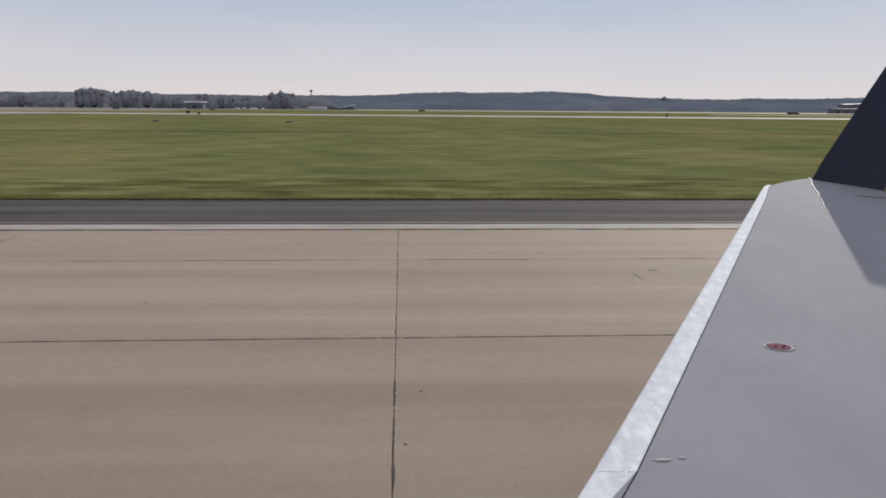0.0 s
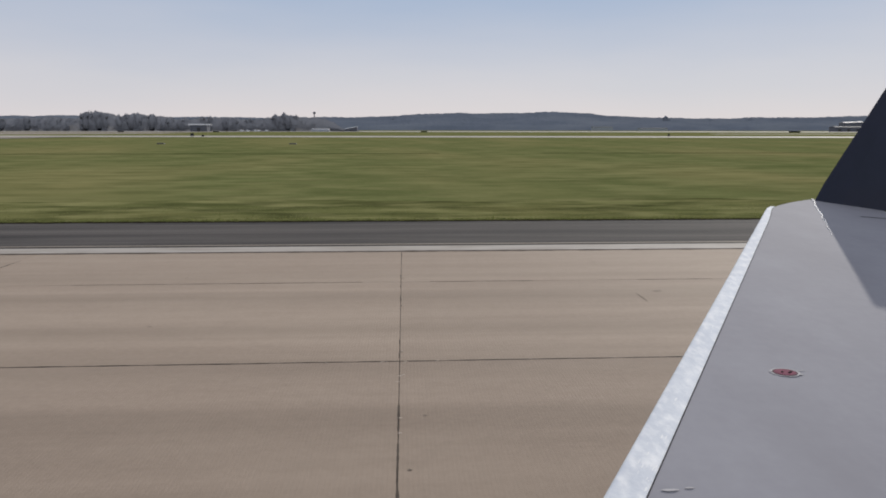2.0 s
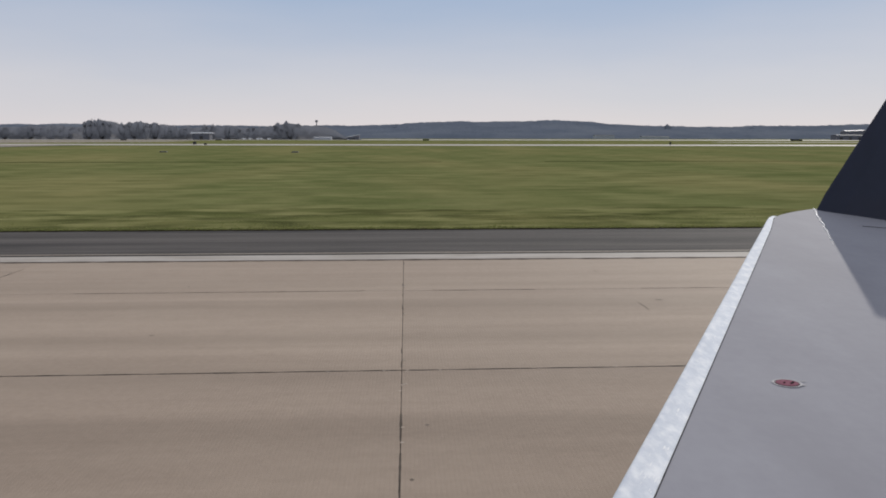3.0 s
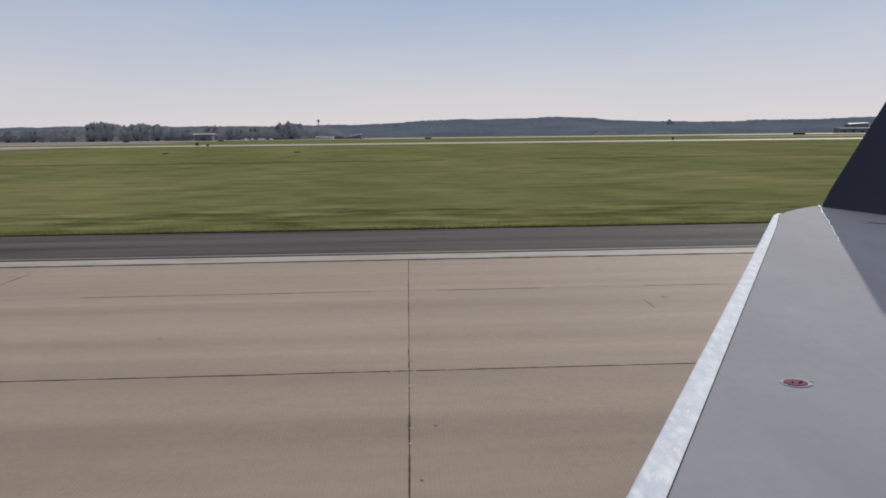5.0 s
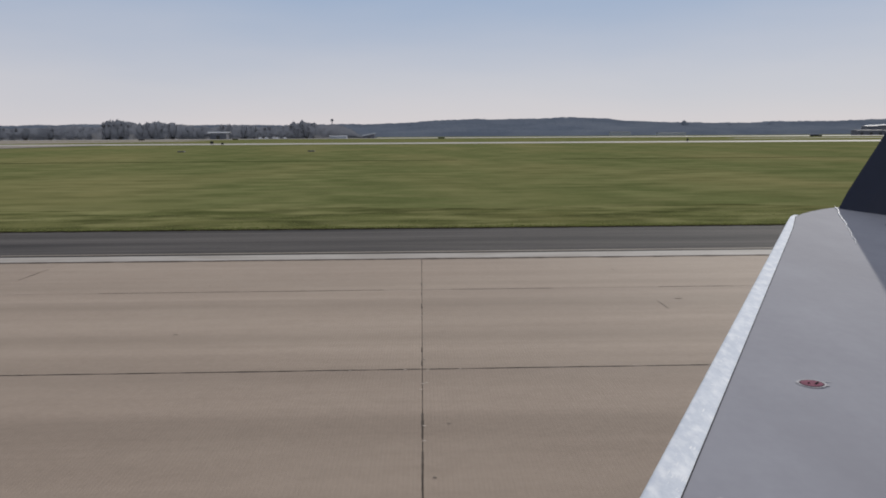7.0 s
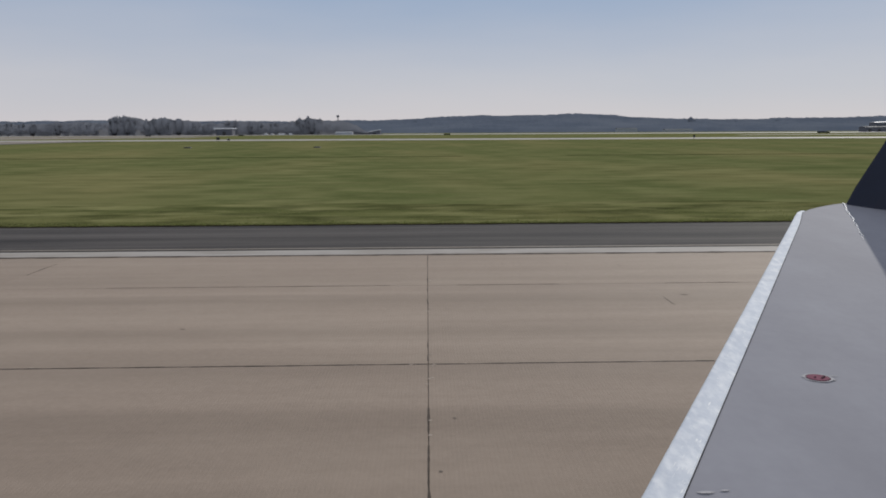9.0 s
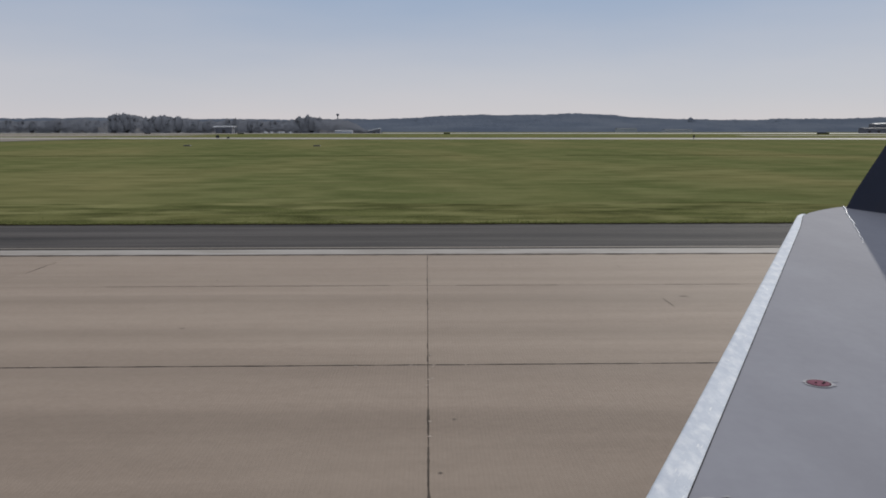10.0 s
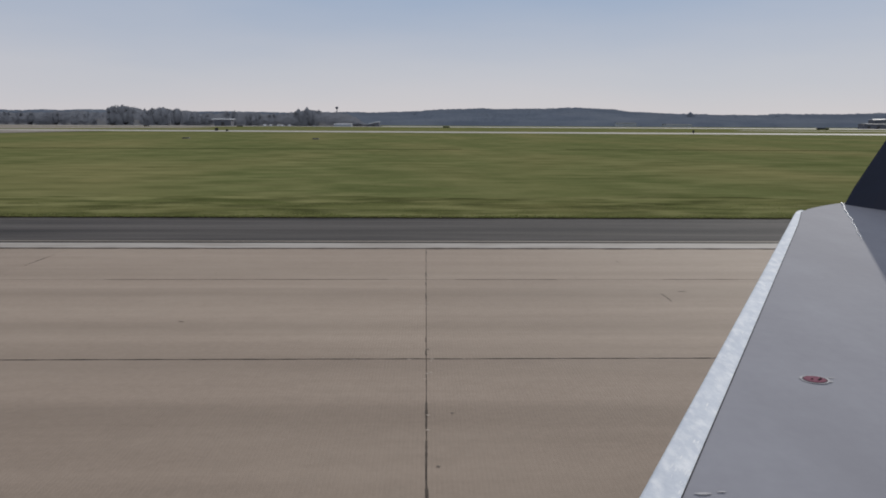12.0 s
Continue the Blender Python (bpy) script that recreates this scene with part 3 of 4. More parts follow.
def seam(points, half=0.004):
    """A thin dark panel gap on the upper skin, along points (y, distance behind the leading edge)."""
    bm = bmesh.new()
    last = None
    fine = []
    for (ya, da), (yb, db) in zip(points, points[1:]):
        fine += [(ya + (yb - ya) * k / 8, da + (db - da) * k / 8) for k in range(8)]
    fine.append(points[-1])
    for i, (y, d) in enumerate(fine):
        ya, da = fine[max(0, i - 1)]
        yb, db = fine[min(len(fine) - 1, i + 1)]
        tx, ty = le_x(yb) + db - le_x(ya) - da, yb - ya
        n = math.hypot(tx, ty)
        ox, oy = -ty / n * half, tx / n * half
        pair = []
        for s in (-1, 1):
            px, py = le_x(y) + d + s * ox, y + s * oy
            pair.append(bm.verts.new((px, py, upper(py, px - le_x(py)) + 0.004)))
        if last:
            bm.faces.new((last[0], last[1], pair[1], pair[0]))
        last = pair
    for f in bm.faces:
        f.normal_update()
        if f.normal.z < 0:
            f.normal_flip()
    return bm


part("panel_seam", seam([(0.2, strip_w(0.2) + 0.006), (3.05, strip_w(3.05) + 0.006), (8.9, strip_w(8.9) + 0.006), (9.6, strip_w(9.6) + 0.006)], 0.003), SEAM, wing, "dark seam behind the leading edge")
part("panel_seam", seam([(9.35, 1.35), (9.35, 1.95)], 0.012), SEAM, wing, "dark aileron end gap")


def fuel_cap():
    cx, cy = 2.549, 4.463
    slope_x, slope_y = -0.04, 0.125
    m = Matrix.Translation((cx, cy, upper(cy, cx - le_x(cy)) + 0.003)) @ Matrix.Rotation(math.atan(slope_y), 4, "X") @ Matrix.Rotation(-math.atan(slope_x), 4, "Y") @ Matrix.Diagonal((1, 0.6, 1, 1))
    bm = bmesh.new()
    r = bmesh.ops.create_cone(bm, cap_ends=True, segments=32, radius1=0.077, radius2=0.074, depth=0.007, matrix=m)
    cap = part("fuel_cap", bm, RED, wing, "red round fuel filler cap")
    bm = bmesh.new()
    bmesh.ops.create_cone(bm, cap_ends=True, segments=32, radius1=0.086, radius2=0.085, depth=0.004, matrix=m)
    part("gap_ring", bm, surface("dark_maroon_rim", (0.07, 0.03, 0.045), (0.11, 0.05, 0.07), 0.8, scale=20, gloss=0.06), cap, "dark worn rim")
    bm = bmesh.new()
    ring = [bm.verts.new(m @ Vector((rr * rnd.uniform(0.97, 1.04) * math.cos(k * 0.2618), rr * math.sin(k * 0.2618), 0.0008))) for rr in (0.084, 0.102) for k in range(24)]
    for k in range(24):
        bm.faces.new((ring[k], ring[24 + k], ring[24 + (k + 1) % 24], ring[(k + 1) % 24]))
    bmesh.ops.recalc_face_normals(bm, faces=bm.faces)
    part("cap_ring", bm, SCUFF, cap, "pale scuffed ring")
    bm = bmesh.new()
    bmesh.ops.create_cone(bm, cap_ends=True, segments=14, radius1=0.008, radius2=0.007, depth=0.004, matrix=m @ Matrix.Translation((-0.02, 0.0, 0.006)))
    part("keyhole", bm, SEAM, cap)
    bm = bmesh.new()
    r = bmesh.ops.create_cube(bm, size=1)
    bmesh.ops.transform(bm, matrix=m @ Matrix.Translation((0.035, 0.0, 0.006)) @ Matrix.Rotation(0.9, 4, "Z") @ Matrix.Diagonal((0.05, 0.012, 0.003, 1)),
                        verts=r["verts"])
    part("latch", bm, SEAM, cap, "dark latch flap")


fuel_cap()


def scuff(y, dx, length, width):
    """A short pale scrape on the upper skin, running across the chord."""
    bm = bmesh.new()
    last = None
    for k in range(7):
        u = k / 6
        px, py = le_x(y) + dx + length * u, y + 0.006 * u
        half = width / 2 * math.sin(math.pi * (0.08 + 0.84 * u)) * rnd.uniform(0.6, 1.2)
        pair = [bm.verts.new((px, py + q * half, upper(py, px - le_x(py)) + 0.0035)) for q in (-1, 1)]
        if last:
            bm.faces.new((last[0], pair[0], pair[1], last[1]))
        last = pair
    return bm


for y, dx, length, width in ((3.15, 0.275, 0.09, 0.022), (3.17, 0.385, 0.05, 0.014), (4.5, 0.83, 0.07, 0.008), (4.47, 0.645, 0.045, 0.016), (4.44, 0.838, 0.05, 0.02)):
    part("scuff", scuff(y, dx, length, width), SCUFF, wing, "pale scrape in the paint")

# near-white colour paints sun glints onto the scraped metal
GLINT = surface("scraped_metal_glint", (0.84, 0.85, 0.87), (0.92, 0.92, 0.93), 0.5, scale=20)


def glint_scrape(y, q, long, wide):
    """A small scrape with its sun glint as near-white colour, q of the way back across the bare metal strip."""
    bm = bmesh.new()
    n = 9
    w = strip_w(y)
    bm.faces.new([bm.verts.new((le_x(y) + w * q + 0.5 * wide * rnd.uniform(0.5, 1.1) * math.cos(6.283 * k / n) + 0.622 * dy, y + dy,
                                upper(y + dy, w * q) + 0.0042))
                  for k in range(n) for dy in (0.5 * long * rnd.uniform(0.5, 1.1) * math.sin(6.283 * k / n),)])
    return bm


for y0, spread, count in ((3.0, 0.1, 12), (3.45, 0.16, 14), (4.1, 0.08, 5), (4.35, 0.05, 4), (5.0, 0.2, 4), (6.35, 0.05, 3)):
    for _ in range(count):
        q = rnd.choice((0.9, 0.86, 0.8, 0.6, 0.7, 0.45))
        part("glint_scrape", glint_scrape(y0 + rnd.gauss(0, spread), q + rnd.uniform(-0.04, 0.04), rnd.uniform(0.008, 0.06), rnd.uniform(0.003, 0.012)), GLINT, wing, "bright scrape in the bare metal, its glint painted")


def root_line():
    """A thin ragged pale bead standing in for sunlight thrown inboard from the winglet's root."""
    bm = bmesh.new()
    last = None
    for k in range(41):
        u = k / 40
        y = 10.33 - 2.1 * u
        x = 6.05 - 0.93 * u + 0.028 * noise.noise((y * 6.0, 0.3, 0.0))
        half = (0.009 - 0.007 * u) * rnd.uniform(0.45, 1.3)
        lift = upper(y, x - le_x(y)) + 0.002
        pair = [bm.verts.new((x + q * half, y, lift + (0.005 + 0.8 * half if abs(q) < 1 else 0))) for q in (-1, -0.5, 0.5, 1)]
        if last:
            for i in range(3):
                bm.faces.new((last[i], pair[i], pair[i + 1], last[i + 1]))
        last = pair
    for f in bm.faces:
        f.normal_update()
        if f.normal.z < 0:
            f.normal_flip()
    return bm


# raised white bead stands in for sunlight reflected onto the wing skin
part("caustic_bead", root_line(), surface("white_caustic", (0.76, 0.76, 0.77), (0.86, 0.86, 0.87), 0.6, gloss=0.3, scale=6), wing, "ragged white bead painting reflected sunlight")

# winglet: from its root on the tip rib up and back
WL_H = 1.87
W0, W1 = Vector((6.035, 10.36, 3.0)), Vector((6.035 + 0.71 * WL_H, 10.36 + 0.16 * WL_H, 3.0 + WL_H))


def winglet():
    bm = bmesh.new()
    rows = []
    for k in range(9):
        s = k / 8
        lead = W0.lerp(W1, s)
        lead.y -= 0.1 * (1 - s)
        chord = 1.16 * (1 - s) + 0.62 * s
        drop = -0.115 * (1 - s)
        loop = []
        for c, th in ((0, 0), (0.03, 0.016), (0.12, 0.03), (0.35, 0.04), (0.7, 0.022), (1, 0.003), (1, -0.003), (0.7, -0.022), (0.35, -0.04),
                      (0.12, -0.03), (0.03, -0.016)):
            loop.append(bm.verts.new((lead.x + c * chord, lead.y + th, lead.z + drop * c - (0.06 if k == 0 else 0))))
        rows.append(loop)
    n = len(rows[0])
    for a, b in zip(rows, rows[1:]):
        for i in range(n):
            bm.faces.new((a[i], a[(i + 1) % n], b[(i + 1) % n], b[i]))
    bm.faces.new(rows[0])
    bm.faces.new(rows[-1])
    bmesh.ops.recalc_face_normals(bm, faces=bm.faces)
    return bm


part("winglet", winglet(), NAVY, airliner, "dark navy painted winglet")

# fuselage round the camera, with the window cut through its side
FY, FZ, FR = -1.27, 3.55, 1.5


def fuselage():
    bm = bmesh.new()
    xs = [-10.5, -10.2, -9.4, -8.2, -6.5, -4, -2, -0.6, -0.3, 0.3, 0.6, 2, 4, 7, 10, 13, 16, 18]
    squeeze = {-10.5: 0.05, -10.2: 0.3, -9.4: 0.62, -8.2: 0.87, -6.5: 1, 13: 0.88, 16: 0.55, 18: 0.18}
    angles = sorted([radians(a) for a in range(-180, 180, 12) if not 4 < a < 34] + [radians(a) for a in (6.5, 11.5, 27.5, 33)])
    shells = []
    for r in (FR, FR - 0.07):
        grid = []
        for x in xs:
            k = squeeze.get(x, 1)
            lift = 0.0 if x < 10 else 0.09 * (x - 10)
            grid.append([bm.verts.new((x, FY + math.cos(a) * r * k, FZ + lift + math.sin(a) * r * k)) for a in angles])
        shells.append(grid)
    n = len(angles)
    wi = xs.index(-0.3)
    hole = range(angles.index(radians(6.5)), angles.index(radians(33)))
    for grid in shells:
        for i in range(len(xs) - 1):
            for k in range(n):
                if i == wi and k in hole:
                    continue
                bm.faces.new((grid[i][k], grid[i + 1][k], grid[i + 1][(k + 1) % n], grid[i][(k + 1) % n]))
        bm.faces.new(grid[0])
        bm.faces.new(grid[-1])
    ka, kb = hole[0], hole[-1] + 1
    o, q = shells
    for i in (wi, wi + 1):
        bm.faces.new((o[i][ka], o[i][kb], q[i][kb], q[i][ka]))
    for k in (ka, kb):
        bm.faces.new((o[wi][k], o[wi + 1][k], q[wi + 1][k], q[wi][k]))
    bmesh.ops.recalc_face_normals(bm, faces=bm.faces)
    return bm


part("fuselage", fuselage(), HULL, airliner, "white fuselage with a cabin window")
for x, y in ((-7.2, FY), (4.6, FY - 1.1), (4.6, FY + 1.1)):
    leg = part("landing_gear", rod((x, y, 0.39), (x, y, 2.45), 0.08), STEEL, airliner, "steel landing gear leg")
    for s in (-0.22, 0.22):
        bm = bmesh.new()
        add_rod(bm, (x, y + s - 0.11, 0.405), (x, y + s + 0.11, 0.405), 0.42, n=28)
        bmesh.ops.bevel(bm, geom=[e for e in bm.edges if len({round(v.co.y, 3) for v in e.verts}) == 1 and e.calc_length() < 0.2], offset=0.05, segments=2,
                        affect="EDGES")
        part("wheel", bm, RUBBER, leg, "black rubber tyre")


# ---- things beside the runway ----
def edge_light(x, y):
    ob = tagged(empty("edge_light", (x, y, -0.07 if y > 31.6 else -0.006)), "clear runway edge light on a thin stake", "light", "runway edge lights")
    bm = bmesh.new()
    bmesh.ops.create_cone(bm, cap_ends=True, segments=20, radius1=0.24, radius2=0.22, depth=0.03, matrix=Matrix.Translation((0, 0, 0.015)))
    part("base_plate", bm, SCUFF, ob, "pale concrete base plate")
    part("stem", rod((0, 0, 0.02), (0, 0, 0.86), 0.025), DARK, ob)
    part("housing", rod((0, 0, 0.84), (0, 0, 0.92), 0.06, 0.075, 16), DARK, ob)
    bm = bmesh.new()
    bmesh.ops.create_uvsphere(bm, u_segments=14, v_segments=9, radius=0.085, matrix=Matrix.Translation((0, 0, 0.98)) @ Matrix.Diagonal((1, 1, 1.1, 1)))
    part("lens", bm, LENS, ob, "clear glass lens", smooth=True)
    return ob


first_light = edge_light(44.0, 27.2)
for k in (-8, -7, -6, -5, -2, -1, 1):
    copy_thing(first_light, pose(44.0 + 61.0 * k, 27.2, -0.006))


def mast():
    ob = tagged(empty("mast", (88.0, 122, -0.07)), "thin dark steel mast standing in the grass", "mast")
    part("pole", rod((0, 0, 0), (0, 0, 7.6), 0.1, 0.07), DARK, ob)
    part("lightning_rod", rod((0, 0, 7.5), (-0.35, 0, 8.5), 0.03, 0.02), DARK, ob)
    part("crossarm", rod((-0.35, 0, 7.55), (0.35, 0, 7.55), 0.04), STEEL, ob)
    part("footing", box(-0.5, 0.5, -0.5, 0.5, 0, 0.15, 0.03), CONCRETE_FAR, ob, "concrete footing")
    c = tagged(empty("equipment_cabinet", (89.1, 122.2, -0.07)), "grey equipment cabinet on legs beside the mast", "cabinet")
    part("body", box(-0.3, 0.3, -0.25, 0.25, 0.35, 1.75, 0.03), CRATE, c)
    for sx_ in (-0.24, 0.24):
        part("leg", box(sx_ - 0.04, sx_ + 0.04, -0.05, 0.05, 0, 0.37), DARK, c)
    part("post", rod((-0.75, 0, 0), (-0.75, 0, 2.4), 0.04), DARK, c)


mast()


def far_marker(x, y, w, h):
    ob = tagged(empty("marker_board", (x, y, -0.07)), "small dark marker board in the far grass", "sign", "far marker boards")
    part("panel", box(-w / 2, w / 2, -0.06, 0.06, h * 0.3, h, 0.02), SIGN_BLACK, ob)
    for s in (-0.35, 0.35):
        part("leg", box(s * w - 0.04, s * w + 0.04, -0.04, 0.04, 0, h * 0.32), DARK, ob)


far_marker(-101.8, 352, 1.6, 1.9)
far_marker(-97.0, 353, 1.2, 1.2)
far_marker(-300, 780, 6.0, 1.6)
far_marker(-203, 790, 6.5, 1.7)
far_marker(22, 780, 7.0, 1.8)
far_marker(131, 349, 0.9, 2.0)


def drain_inlet(x, y):
    ob = tagged(empty("drain_inlet", (x, y, -0.07)), "low dark concrete drain inlet in the grass", "drain", "grass drain inlets")
    part("kerb", box(-0.9, 0.9, -0.7, 0.7, 0, 0.28, 0.05), CRATE, ob, "weathered concrete kerb")
    for k in range(5):
        part("grate_bar", box(-0.7 + 0.3 * k, -0.55 + 0.3 * k, -0.55, 0.55, 0.28, 0.34), DARK, ob, "dark iron grate bar")


drain_inlet(-65, 196)
drain_inlet(-29.5, 193)


def hangar(x, y, w, d, h, rise, label, lean=0.0, roof=ROOF, walls=WALLS, eave=0.6):
    ob = tagged(empty("hangar", (x, y, -0.07)), label, "building")
    bm = bmesh.new()
    bottom = [bm.verts.new(p) for p in ((-w / 2, -d / 2, 0), (w / 2, -d / 2, 0), (w / 2, d / 2, 0), (-w / 2, d / 2, 0))]
    top = [bm.verts.new(p) for p in ((-w / 2, -d / 2, h), (w / 2, -d / 2, h + lean), (w / 2, d / 2, h + lean), (-w / 2, d / 2, h))]
    for k in range(4):
        bm.faces.new((bottom[k], bottom[(k + 1) % 4], top[(k + 1) % 4], top[k]))
    part("cladding", bm, walls, ob, "grey clad walls")
    bm = bmesh.new()
    a = [bm.verts.new(p) for p in ((-w / 2 - eave, -d / 2 - 0.6, h), (w / 2 + eave, -d / 2 - 0.6, h + lean), (w / 2 + eave, 0, h + rise + lean), (-w / 2 - eave, 0, h + rise),
                                   (-w / 2 - eave, d / 2 + 0.6, h), (w / 2 + eave, d / 2 + 0.6, h + lean))]
    bm.faces.new(a[:4])
    bm.faces.new((a[3], a[2], a[5], a[4]))
    bmesh.ops.solidify(bm, geom=bm.faces[:], thickness=0.25)
    part("roof", bm, roof, ob, "pale metal roof")
    n = max(1, int(w / 14)) if walls is WALLS else 0
    for k in range(n):
        xx = -w / 2 + w * (k + 0.5) / n
        part("door", box(xx - 2.4, xx + 2.4, -d / 2 - 0.12, -d / 2 + 0.05, 0, min(h, h + lean) * 0.6), DARK, ob, "dark hangar door")


hangar(-297, 1068, 24, 16, 9.2, 1.6, "long hangar with a white metal roof before trees", eave=4.0)
hangar(-126, 1100, 26, 10, 3.4, 1.2, "low pale shed before the trees", walls=WALLS_PALE)
hangar(-83, 1145, 19, 12, 3.6, 1.0, "small shed with a sloping pale roof", lean=3.6)
hangar(530, 1900, 52, 24, 9.0, 2.5, "wide low grey far building", roof=ROOF_GREY, walls=WALLS_PALE)
hangar(640, 1820, 70, 24, 6.0, 2.0, "wide low grey far building before the woods", roof=ROOF_GREY, walls=WALLS_PALE)
hangar(770, 1190, 80, 18, 8.0, 1.2, "long dark far hangar with a grey roof", roof=ROOF_GREY)
hangar(792, 1235, 34, 18, 15.5, 1.2, "tall far hangar with a pale roof edge", lean=1.5)


def van(x, y, dark=False, long=1.0):
    """A parked van or truck, side on."""
    ob = tagged(empty("van", (x, y, -0.03)), "dark parked truck on the far apron" if dark else "white parked van on the far apron", "vehicle", "far parked vehicles")
    paint = DARK if dark else ROOF
    bm = box(-2.5 * long, 1.2 * long, -1.0, 1.0, 0.45, 2.5, 0.15)
    part("body", bm, paint, ob)
    cab = box(1.2 * long + 0.02, 2.6 * long, -1.0, 1.0, 0.45, 1.9, 0.2)
    cab = part("cab", cab, paint, ob)
    part("windscreen", box(1.5 * long, 2.3 * long, -1.02, 1.02, 1.25, 1.75), SIGN_BLACK, cab, "dark cab glass")
    for wx in (-1.7 * long, 1.8 * long):
        for wy in (-0.95, 0.95):
            part("wheel", rod((wx, wy - 0.12, 0.38), (wx, wy + 0.12, 0.38), 0.38, n=14), RUBBER, ob, "black tyre")


for x in (-236, -227, -216, -211, -200):
    van(x, 1062)
van(447, 800, True, 2.6)


# ---- the taxiway further along, its markings, signs and boxes ----
TAXI_X = -187.0


def flare(half, y_start, out, depth, side, n=16):
    """One edge of the taxiway: swung out towards the runway, then straight across the field."""
    pts = []
    for k in range(n + 1):
        u = k / n
        pts.append((TAXI_X + side * (half + out * (1 - u) ** 2.3), y_start + depth * u ** 1.7))
    return pts + [(TAXI_X + side * (half - 0.3), y) for y in (90, 160, 250, 372)]


def between(lefts, rights, z):
    return strip([(a, b) for a, b in zip(lefts, rights)], z)


tagged(part("taxiway_shoulder", between(flare(27.5, 31.3, 24, 22, -1), flare(27.0, 31.3, 24, 22, 1), -0.014),
            surface("pale_worn_asphalt", (0.14, 0.122, 0.108), (0.2, 0.176, 0.157), 0.9, scale=0.4, fine=9, gloss=0.1, bump=0.4, bump_scale=70)),
       "grey-brown paved shoulder flaring beside the taxiway", "taxiway", kind="structure")
tagged(part("taxiway", between(flare(17.8, 25.4, 28, 33, -1), flare(17.8, 25.4, 28, 33, 1), -0.004), CONCRETE_FAR), "pale flared concrete taxiway leaving the runway",
       "taxiway", kind="structure")


def ribbon(points, width, z):
    pts = []
    for i, (x, y) in enumerate(points):
        xa, ya = points[max(0, i - 1)]
        xb, yb = points[min(len(points) - 1, i + 1)]
        n = math.hypot(xb - xa, yb - ya)
        ox, oy = -(yb - ya) / n * width / 2, (xb - xa) / n * width / 2
        pts.append(((x - ox, y - oy), (x + ox, y + oy)))
    return strip(pts, z)


def swing(side, n=22):
    """The curved lead line from the runway's middle into the taxiway's centre line."""
    a, b, c = Vector((-2, 58)), Vector((-2 + side * 3, 17)), Vector((-2 + side * 42, 8.5))
    return [(TAXI_X + p.x, p.y) for p in ((1 - u) ** 2 * a + 2 * u * (1 - u) * b + u * u * c for u in (k / n for k in range(n + 1)))]


centre = [(TAXI_X - 2 - 4.0 * max(0, y - 58) / 180, y) for y in list(range(4, 60, 6)) + list(range(60, 352, 20))]
for pts, lab in ((swing(-1), "yellow curved taxi lead line on the concrete"), (swing(1), "yellow curved taxi lead line on the concrete"),
                 (centre, "yellow taxiway centre line with pale borders")):
    line = tagged(part("lead_line", ribbon(pts, 0.45, 0.009), PAINT_YELLOW), lab, "road marking", kind="structure")
    for k in (-0.34, 0.34):
        part("border", ribbon([(x + (k if pts is centre else 0.7 * k), y + (0 if pts is centre else 0.7 * k)) for x, y in pts], 0.14, 0.008), PAINT_WHITE, line, "pale worn border")
for side in (-1, 1):
    tagged(part("taxi_edge_line", ribbon(flare(17.2, 26.0, 28, 33, side), 0.4, 0.004), PAINT_WHITE), "pale painted taxiway edge line", "road marking", kind="structure")
tagged(part("cross_line", ribbon([(TAXI_X - 17, 89), (TAXI_X + 17, 91.5)], 0.5, 0.004), PAINT_WHITE), "pale line across the taxiway", "road marking", kind="structure")


def taxi_light(x, y):
    ob = tagged(empty("taxi_light", (x, y, -0.014)), "dark taxiway edge light on a thin stake", "light", "taxiway edge lights")
    part("base_plate", rod((0, 0, 0), (0, 0, 0.03), 0.16, 0.15, 14), SCUFF, ob, "pale base plate")
    part("stem", rod((0, 0, 0.03), (0, 0, 0.8), 0.03), DARK, ob)
    part("lens", rod((0, 0, 0.8), (0, 0, 1.02), 0.085, 0.06, 14), LENS_BLUE, ob, "dark blue glass lens")
    return ob


LENS_BLUE = surface("blue_lamp_glass", (0.01, 0.015, 0.06), (0.015, 0.02, 0.09), 0.2, scale=10)
post = taxi_light(TAXI_X - 41.5, 30.9)
for x, y in ((-27.5, 40.2), (-22.5, 56.3), (-22.8, 73.4), (42, 30.9), (26.5, 41), (22.0, 57), (22.0, 74)):
    copy_thing(post, pose(TAXI_X + x, y, -0.014))
for x0, x1, bars in ((-330, -248, ((11.25, 13.65),)), (-560, -484, ((11.25, 13.65), (15.1, 17.15)))):
    for y0, y1 in bars:
        tagged(part("touchdown_bar", box(x0, x1, y0, y1, -0.01, 0.006), PAINT_WHITE), "long white touchdown zone bar", "road marking", kind="structure")
        if x1 == -484:
            tagged(part("removed_marking", strip([((x1 + 0.02, y0), (x1 + 0.02, y1)), ((x1 + 4.6, y0 + 0.1), (x1 + 4.2, y1)), ((x1 + 5.6, y0 + 0.3), (x1 + 4.8, y1 - 0.1))], 0.004), MARK),
                   "dark ghost of a removed runway marking", "mark", kind="structure")


